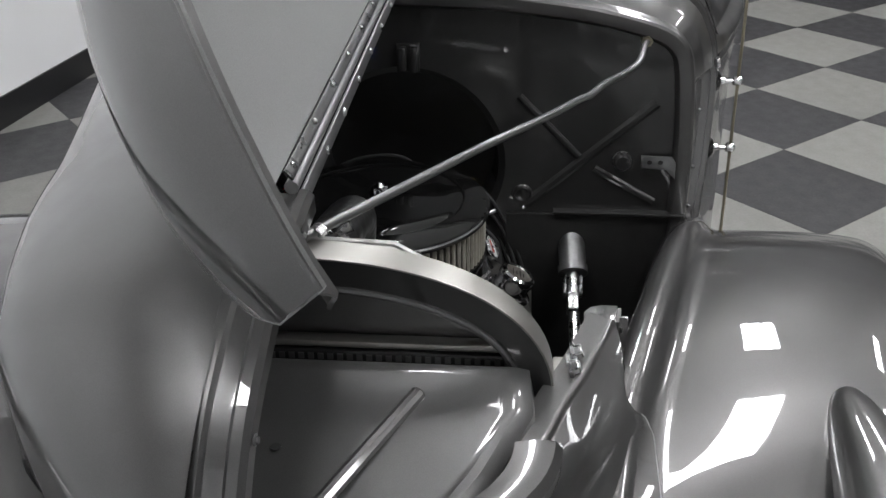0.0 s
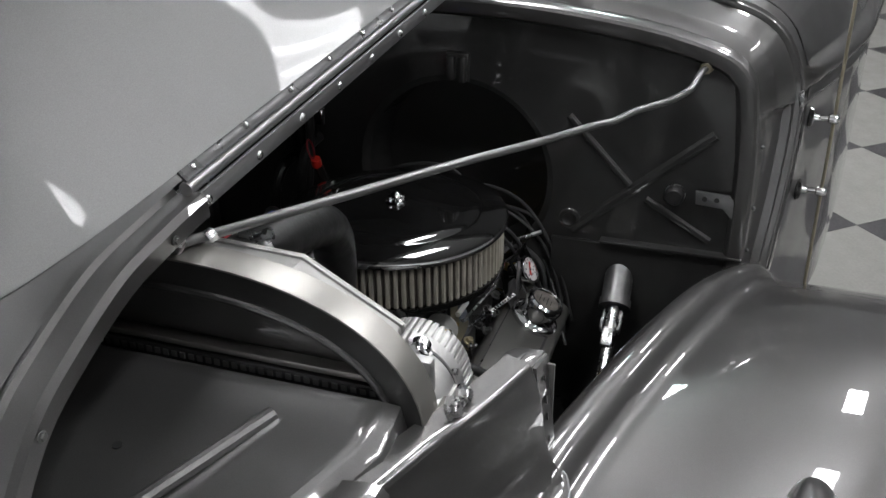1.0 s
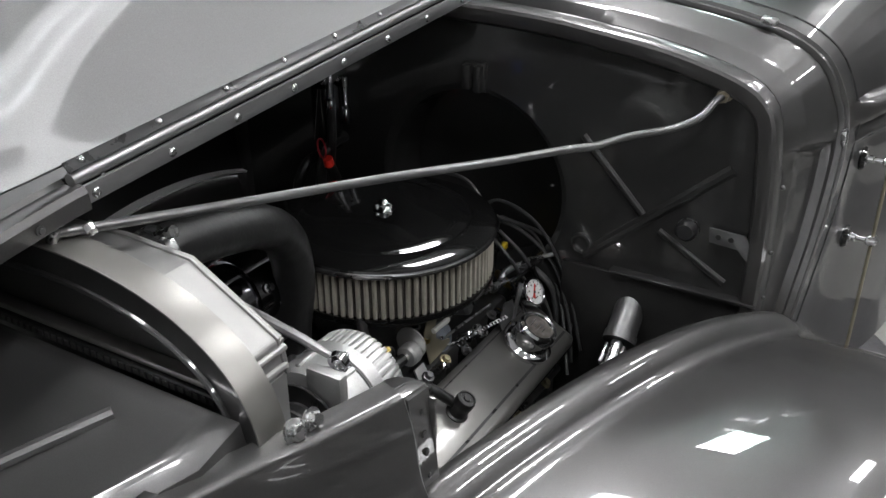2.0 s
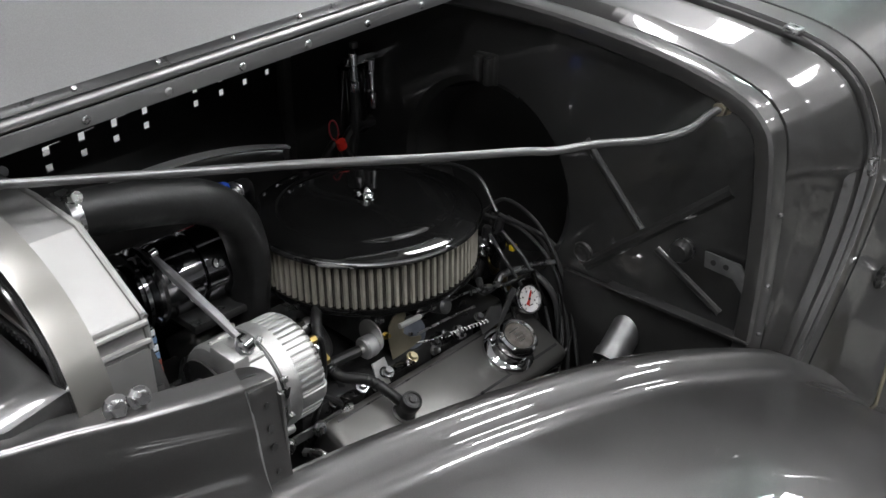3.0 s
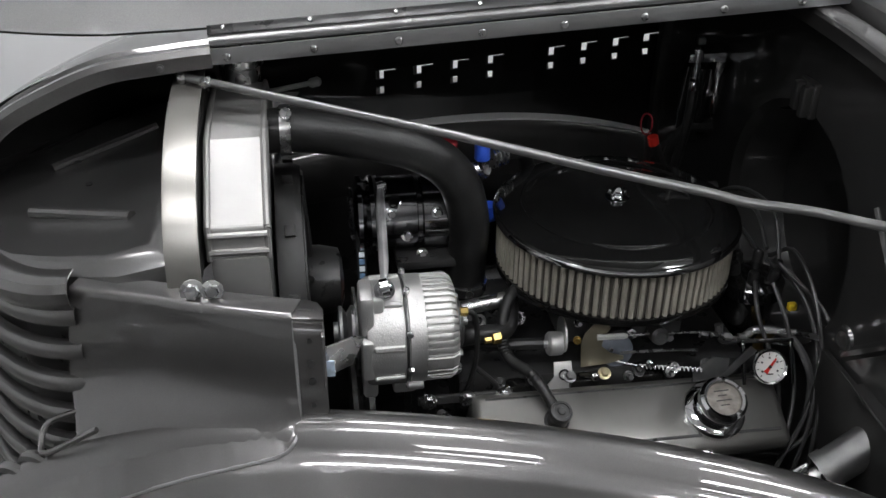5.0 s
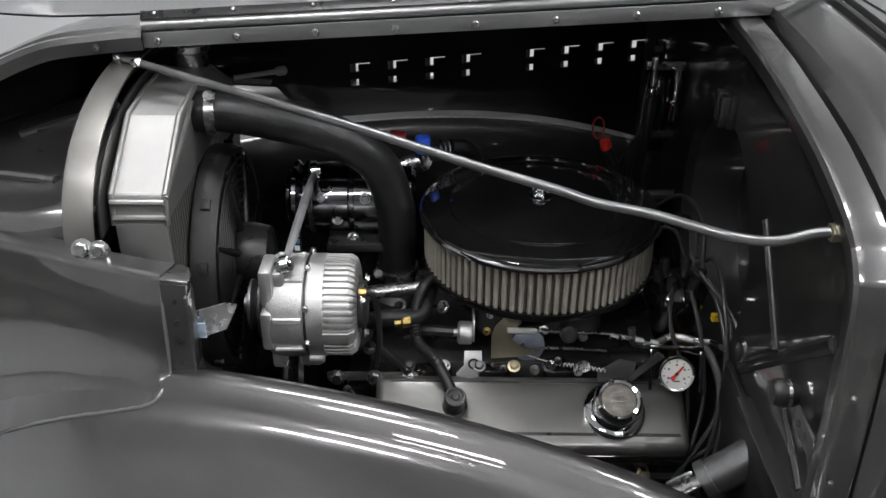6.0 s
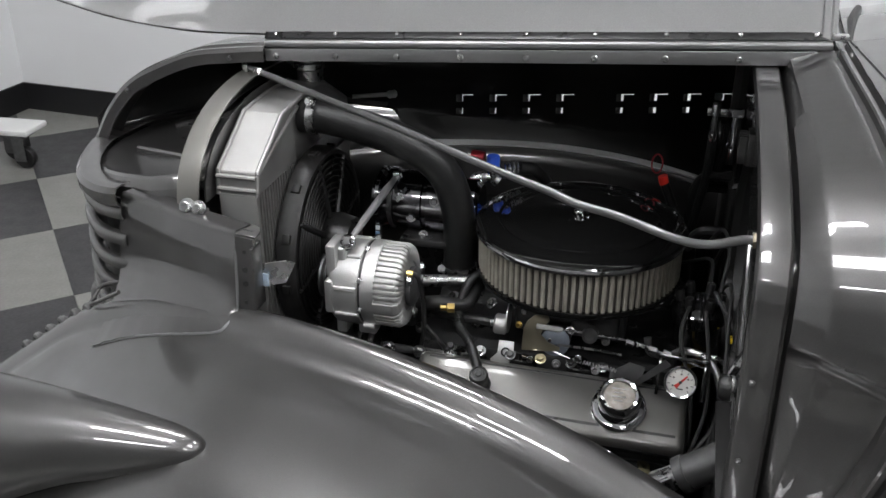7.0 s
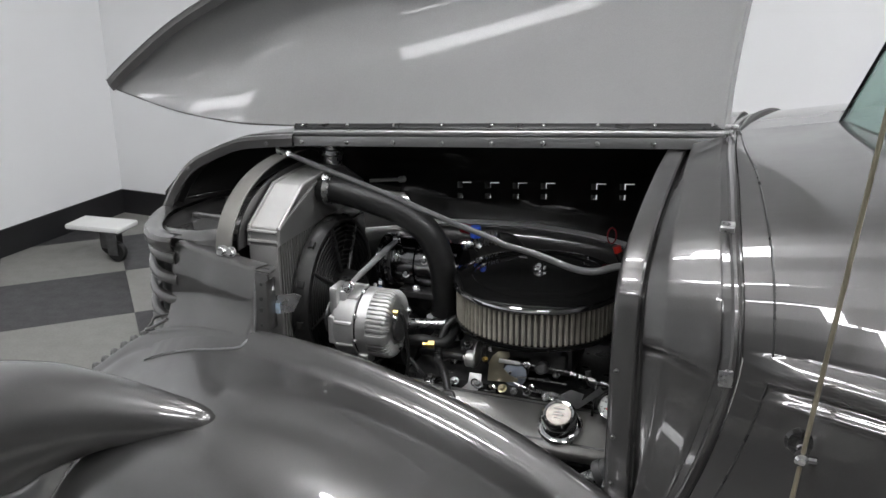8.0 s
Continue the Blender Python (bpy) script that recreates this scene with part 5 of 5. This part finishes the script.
# dipstick
dip = part("dipstick", tube([(1.545, 0.405, 0.985), (1.57, 0.40, 0.93), (1.6, 0.39, 0.86)], 0.009, 10), RUBBER, truck, "dipstick with a red ring handle")
part("dipstick_collar", lathe([(0.009, -0.006), (0.0095, 0), (0.009, 0.010)], (1.543, 0.406, 0.99), (-0.3, 0, 1), 14), RED, dip)
part("dipstick_ring", tube([(1.532 + 0.014 * math.cos(2 * math.pi * k / 24) * 0.7 - 0.004, 0.408 + 0.004 * math.sin(2 * math.pi * k / 24), 1.022 + 0.017 * math.sin(2 * math.pi * k / 24)) for k in range(25)], 0.0016, 6, smooth_path=False), REDM, dip)

# steering column
col = part("steering_column", tube([(1.70, -0.127, 0.805), (1.625, -0.131, 0.75)], 0.026, 20, smooth_path=False), DULL, truck, "grey steering column with a universal joint")
part("collar", tube([(1.63, -0.131, 0.754), (1.618, -0.1315, 0.745)], 0.0285, 20, smooth_path=False), DULL, col)
part("shaft", tube([(1.62, -0.131, 0.748), (1.58, -0.132, 0.72), (1.52, -0.135, 0.675), (1.40, -0.14, 0.60)], 0.011, 12, smooth_path=False), STEEL, col)
part("joint", merge(box(-0.02, 0.02, -0.018, -0.012, -0.012, 0.012, 0.003, Matrix.Translation((1.595, -0.131, 0.73)) @ Matrix.Rotation(radians(-36), 4, "Y")), box(-0.02, 0.02, 0.012, 0.018, -0.012, 0.012, 0.003, Matrix.Translation((1.595, -0.131, 0.73)) @ Matrix.Rotation(radians(-36), 4, "Y")), box(-0.036, 0.0, -0.01, 0.01, -0.018, 0.018, 0.003, Matrix.Translation((1.58, -0.131, 0.72)) @ Matrix.Rotation(radians(-36), 4, "Y"))), STEEL, col)

# receiver cylinder on the firewall
rc = part("receiver_drier", lathe([(0.026, 0), (0.028, 0.004), (0.028, 0.12), (0.02, 0.13), (0, 0.132)], (1.64, 0.48, 0.975), (0, 0, 1), 24), BLACKGLOSS, truck, "slim black cylinder with chrome fittings on the firewall")
part("bar", box(1.606, 1.672, 0.452, 0.466, 1.106, 1.122, 0.003), CHROME, rc)
part("fitting", lathe([(0.007, 0), (0.009, 0.004), (0.009, 0.02), (0.006, 0.024), (0.006, 0.05), (0.009, 0.054), (0.009, 0.075), (0.005, 0.08)], (1.622, 0.455, 1.055), (0, 0, 1), 12), CHROME, rc)
part("fitting", lathe([(0.010, 0), (0.010, 0.03), (0.006, 0.034), (0.006, 0.07), (0.009, 0.072), (0.009, 0.09)], (1.66, 0.45, 1.02), (0, 0, 1), 12), CHROME, rc)
part("valve", box(1.616, 1.630, 0.448, 0.460, 1.138, 1.150, 0.003), DULL, rc)
part("hose", tube([(1.622, 0.455, 1.06), (1.62, 0.455, 1.0), (1.61, 0.46, 0.92), (1.60, 0.47, 0.84)], 0.009, 10), RUBBER, rc)
part("prop_lever", merge(tube([(0.915, 0.46, 1.088), (0.985, 0.486, 1.09)], 0.0045, 8), lathe([(0.006, -0.004), (0.008, 0.0), (0.008, 0.012), (0.004, 0.016)], (0.985, 0.486, 1.09), (1, 0.3, 0.1), 12)), WHITE, truck, "pale hood prop lever")

# ---------------------------------------------------------------- aerial on the cowl
ae = part("aerial", tube([(1.889, -0.462, 0.6), (1.927, -0.462, 1.0), (1.994, -0.461, 1.7)], 0.0032, 8, smooth_path=False), AERIAL, truck, "thin vertical radio aerial on two chrome stand-offs")
for z, x in ((1.032, 1.93), (0.892, 1.917)):
    so = part("stand_off", lathe([(0.008, 0.006), (0.007, 0.02), (0.005, 0.022), (0.005, 0.036), (0.009, 0.038), (0.010, 0.044), (0.009, 0.052), (0.005, 0.056)], (x, -0.415, z), (0, -1, 0), 20), CHROME, ae)
    part("base", lathe([(0.021, -0.002), (0.022, 0.003), (0.018, 0.009), (0.009, 0.012)], (x, -0.415, z), (0, -1, 0), 24), BLACKGLOSS, so, "glossy black round base")
    part("thumb_screw", lathe([(0.006, 0), (0.006, 0.01), (0.004, 0.012)], (x + 0.008, -0.462, z), (1, 0, 0), 10), CHROME, so)

# ---------------------------------------------------------------- liners and small bay fittings
for side in (-1, 1):
    def liner(u, v, side=side):
        x = 0.94 + 0.76 * u
        return Vector((x, C + side * (interp(x, RIDGE_W) - 0.012 - 0.10 * v), interp(x, RIDGE_Z) - 0.03 - 0.5 * v))
    part("inner_fender", sheet(liner, 20, 6, 0.004), BAY_BLACK, truck, "black inner fender panel")
# black sheets added to close the bay's underside and keep it dark
part("underbody", box(0.80, 1.68, C - 0.42, C + 0.42, 0.36, 0.40, 0.004), BAY_BLACK, truck, "added black sheet closing the bay from below")
part("lower_bulkhead", box(1.676, 1.69, C - 0.52, C + 0.52, 0.38, 0.72, 0.002), BAY_BLACK, truck)

dist = part("distributor", lathe([(0.03, 0), (0.036, 0.01), (0.04, 0.05), (0.046, 0.055), (0.046, 0.075), (0.036, 0.085), (0.02, 0.09), (0, 0.09)], (1.625, 0.15, 0.80), (0, 0, 1), 28), BLACKGLOSS, truck, "black distributor with plug wires")
WIRES = [((1.66, 0.12, 0.905), (1.69, 0.03, 0.86), (1.675, -0.02, 0.74), (1.62, -0.03, 0.68)), ((1.65, 0.13, 0.91), (1.682, 0.06, 0.87), (1.668, 0.0, 0.76), (1.60, -0.05, 0.66)),
         ((1.61, 0.12, 0.895), (1.60, 0.07, 0.86), (1.625, 0.03, 0.78), (1.63, 0.0, 0.70)), ((1.60, 0.17, 0.90), (1.56, 0.25, 0.88), (1.5, 0.36, 0.84), (1.44, 0.40, 0.80)),
         ((1.64, 0.18, 0.905), (1.64, 0.28, 0.9), (1.60, 0.38, 0.84), (1.52, 0.42, 0.80)), ((1.655, 0.14, 0.91), (1.664, 0.2, 0.96), (1.655, 0.30, 0.95), (1.64, 0.4, 0.88))]
WIRES += [((1.648, 0.16, 0.90), (1.668, 0.09, 0.885), (1.672, 0.02, 0.83), (1.66, -0.02, 0.74), (1.64, -0.04, 0.66)), ((1.655, 0.17, 0.90), (1.67, 0.13, 0.93), (1.668, 0.05, 0.90), (1.67, -0.01, 0.80), (1.655, -0.05, 0.68)),
          ((1.635, 0.11, 0.89), (1.645, 0.06, 0.84), (1.65, 0.02, 0.76), (1.63, -0.02, 0.69)), ((1.66, 0.19, 0.90), (1.668, 0.26, 0.93), (1.66, 0.33, 0.90), (1.65, 0.40, 0.82))]
for pts in WIRES:
    part("plug_wire", tube(pts, 0.0033, 8, 10), WIRE, dist)
for k in range(6):
    a = 2 * math.pi * k / 6
    part("terminal", lathe([(0.008, 0), (0.008, 0.02), (0.006, 0.024)], (1.625 + 0.03 * math.cos(a), 0.15 + 0.03 * math.sin(a), 0.882), (0.2 * math.cos(a), 0.2 * math.sin(a), 1), 10), RUBBER, dist)
part("yellow_tip", box(1.675, 1.688, 0.117, 0.127, 0.83, 0.842, 0.002), mat("yellow_plastic", (0.7, 0.5, 0.03), 0.4, vary=0.05), dist)
part("throttle_arm", tube([(1.60, 0.08, 0.828), (1.66, 0.06, 0.835), (1.672, 0.02, 0.85)], 0.004, 8, smooth_path=False), STEEL, carb)

# brake and fuel lines on the firewall side
line = part("vacuum_line", tube([(1.548, 0.085, 0.842), (1.555, 0.08, 0.818), (1.585, 0.082, 0.815), (1.61, 0.08, 0.83), (1.652, 0.06, 0.825), (1.672, 0.02, 0.78), (1.668, 0.0, 0.70)], 0.006, 10), RODM, truck, "bent grey vacuum line")
for y, z in ((0.46, 0.99), (0.52, 0.94), (0.40, 0.90)):
    part("heater_hose", tube([(1.665, y, z), (1.62, y, z - 0.005), (1.60, y + 0.01, z - 0.06), (1.61, y + 0.02, z - 0.2)], 0.011, 10), RUBBER, firewall)

# front of the engine: hoses, lines and bolts round the water pump
acc = part("bypass_hose", tube([(1.15, 0.1, 0.84), (1.19, 0.09, 0.855), (1.235, 0.105, 0.85), (1.25, 0.15, 0.87)], 0.013, 12), RUBBER, truck, "short black bypass hose")
part("sender_knob", lathe([(0.008, 0), (0.014, 0.004), (0.016, 0.012), (0.012, 0.02), (0, 0.022)], (1.236, 0.19, 0.826), (0.2, -0.5, 0.8), 18), CHROME, acc)
part("bracket_bar", box(1.10, 1.235, 0.045, 0.05, 0.772, 0.787, 0.002), DULL, acc)
for x in (1.115, 1.17, 1.222):
    bolt((x, 0.044, 0.78), (0, -1, 0.2), 0.008, 0.008, acc, STEEL)
for x, y, z in ((1.16, 0.09, 0.80), (1.18, 0.16, 0.81), (1.205, 0.15, 0.835), (1.25, 0.13, 0.80), (1.27, 0.17, 0.82)):
    bolt((x, y, z), (-0.4, -0.6, 0.7), 0.007, 0.009, acc, STEEL)
part("front_tube", tube([(1.13, 0.03, 0.77), (1.14, 0.0, 0.775), (1.135, -0.035, 0.75), (1.13, -0.045, 0.70)], 0.006, 10), STEEL, acc)
part("coil_wire", tube([(1.18, 0.05, 0.83), (1.21, 0.045, 0.80), (1.215, 0.06, 0.775), (1.25, 0.05, 0.77)], 0.004, 8), RUBBER, acc)

# linkage clutter round the carburettor base
for k, (x, y, z, m, r) in enumerate(((1.335, 0.083, 0.836, BRASS, 0.004), (1.36, 0.06, 0.785, CHROME, 0.004), (1.405, 0.05, 0.79, DULL, 0.005), (1.44, 0.06, 0.80, CHROME, 0.004), (1.47, 0.055, 0.785, STEEL, 0.005), (1.42, 0.095, 0.83, STEEL, 0.005), (1.45, 0.09, 0.832, CHROME, 0.006), (1.48, 0.10, 0.815, DULL, 0.005), (1.34, 0.105, 0.85, CHROME, 0.004))):
    bolt((x, y, z), (0.1 * (k % 3 - 1), -0.9, 0.4), r, 0.012, carb, m, "linkage_bolt")
part("link_rod", tube([(1.40, 0.085, 0.805), (1.46, 0.07, 0.815), (1.51, 0.06, 0.818)], 0.0022, 8, smooth_path=False), STEEL, carb)
part("float_bowl", box(1.42, 1.50, 0.10, 0.14, 0.815, 0.86, 0.008), DULL, carb)
part("solenoid", lathe([(0.013, 0), (0.013, 0.03), (0.008, 0.034)], (1.455, 0.10, 0.83), (0, -1, 0.3), 16), DULL, carb)
part("bracket_leg", prism([(0, 0), (0.012, 0), (0.06, 0.04), (0.05, 0.048)], 0.003, Matrix.Translation((1.53, 0.03, 0.785)) @ Matrix.Rotation(radians(75), 4, "X")), DULL, carb)

# ends of the lower grille bars along the apron edge
for k in range(6):
    x = 0.645 - 0.03 * k
    w, z = interp(x, RIDGE_W), interp(x, RIDGE_Z)
    part("lower_grille_bar", tube([(x + 0.018, C - w - 0.010, z - 0.008), (x, C - w + 0.002, z), (x - 0.02, C - w + 0.018, z - 0.010), (x - 0.03, C - w + 0.03, z - 0.03)], 0.008, 10, 5), PAINT, grille)
part("apron_trim", tube([(0.72, -0.128, 0.928), (0.66, -0.118, 0.893), (0.648, -0.10, 0.89), (0.655, -0.08, 0.905), (0.69, -0.075, 0.915)], 0.0035, 8), PAINT, grille)

# front wheels under the fenders, and the chassis that carries the body
for side in (-1, 1):
    tyre = part("front_wheel", lathe([(0.19, -0.085), (0.30, -0.09), (0.335, -0.075), (0.345, -0.04), (0.345, 0.04), (0.335, 0.075), (0.30, 0.09), (0.19, 0.085)], (1.08, C + side * 0.68, 0.345), (0, 1, 0), 40), RUBBER, truck, "black front tyre on a grey wheel")
    part("rim", lathe([(0.20, -0.06), (0.20, 0.06), (0.15, 0.065), (0.1, 0.04), (0.0, 0.04)], (1.08, C + side * 0.68, 0.345), (0, side, 0), 32), DULL, tyre)
    part("chassis_rail", box(0.45, 2.7, C + side * 0.36 - 0.03, C + side * 0.36 + 0.03, 0.36, 0.48, 0.006), BLACK, truck)
part("front_axle", tube([(1.08, C - 0.62, 0.345), (1.08, C - 0.4, 0.32), (1.08, C + 0.4, 0.32), (1.08, C + 0.62, 0.345)], 0.03, 10), BLACK, truck)

# ---------------------------------------------------------------- wheeled board by the wall
def build_dolly():
    d = thing("dolly", "low white board on small casters near the wall", "dolly")
    m = Matrix.Translation((-1.6, 2.32, 0)) @ Matrix.Rotation(radians(3), 4, "Z")
    part("board", box(-0.10, 0.24, -0.09, 0.09, 0.17, 0.2, 0.012, m), BOARD, d)
    for x, y in ((0.17, -0.04), (0.06, 0.05)):
        c = part("caster", merge(box(x - 0.05, x + 0.05, y - 0.045, y + 0.045, 0.16, 0.172, 0.003, m), box(x - 0.03, x + 0.03, y - 0.03, y - 0.024, 0.04, 0.16, 0.002, m), box(x - 0.03, x + 0.03, y + 0.024, y + 0.03, 0.04, 0.16, 0.002, m)), DULL, d)
        part("wheel", lathe([(0.03, -0.018), (0.05, -0.018), (0.055, -0.01), (0.055, 0.01), (0.05, 0.018), (0.03, 0.018)], m @ Vector((x + 0.01, y, 0.055)), m.to_3x3() @ Vector((0, 1, 0)), 20), RUBBER, c)
    return d


build_dolly()

# ---------------------------------------------------------------- floor tiles, last
def tile_mesh(name, material):
    g = 0.0012
    bm = box(g, TS - g, g, TS - g, -0.006, 0.0, 0.0)
    me = bpy.data.meshes.new(name)
    bm.to_mesh(me)
    bm.free()
    me.materials.append(material)
    return me


def trimmed_tile(me, p):
    """A tile cut off along the walls, or None where nothing is left."""
    m = Matrix.Translation(p) @ Matrix.Rotation(ANG, 4, "Z")
    bm = bmesh.new()
    bm.from_mesh(me)
    bm.transform(m)
    for at, out in ((room_point(0, 0), -WX), (room_point(0, 0), WY), (room_point(ROOM_L, 0), WX), (room_point(0, ROOM_W), -WY)):
        bmesh.ops.bisect_plane(bm, geom=bm.verts[:] + bm.edges[:] + bm.faces[:], plane_co=at, plane_no=out, clear_outer=True)
    if not bm.faces:
        bm.free()
        return None
    bm.transform(m.inverted())
    cut = bpy.data.meshes.new("tile_cut")
    bm.to_mesh(cut)
    bm.free()
    cut.materials.append(me.materials[0])
    return cut


tile_dark, tile_light = tile_mesh("tile_dark", TILE_D), tile_mesh("tile_light", TILE_L)
rest = bmesh.new()
for i in range(-45, 45):
    for j in range(-45, 45):
        p = ORIGIN + U * (TS * i) + V * (TS * j)
        mid = p + (U + V) * TS / 2 - CORNER
        a, b = mid.dot(WX), -mid.dot(WY)
        if not (-0.4 < a < ROOM_L + 0.4 and -0.4 < b < ROOM_W + 0.4):
            continue
        light = (i + j) % 2 == 0
        me = tile_light if light else tile_dark
        if not (0.45 < a < ROOM_L - 0.45 and 0.45 < b < ROOM_W - 0.45):
            me = trimmed_tile(me, p)
            if me is None:
                continue
        m = Matrix.Translation(p) @ Matrix.Rotation(ANG, 4, "Z")
        if a < 13 and b < 8:
            t = new("floor_tile", me)
            t.matrix_world = m
            t.parent = floor
        else:
            first = len(rest.faces)
            copy = me.copy()
            copy.transform(m)
            rest.from_mesh(copy)
            rest.faces.ensure_lookup_table()
            for f in rest.faces[first:]:
                f.material_index = 0 if light else 1
far_tiles = part("floor_tiles", rest, TILE_L, floor, smooth=False)
far_tiles.data.materials.append(TILE_D)
tagged(far_tiles, kind="stuff")
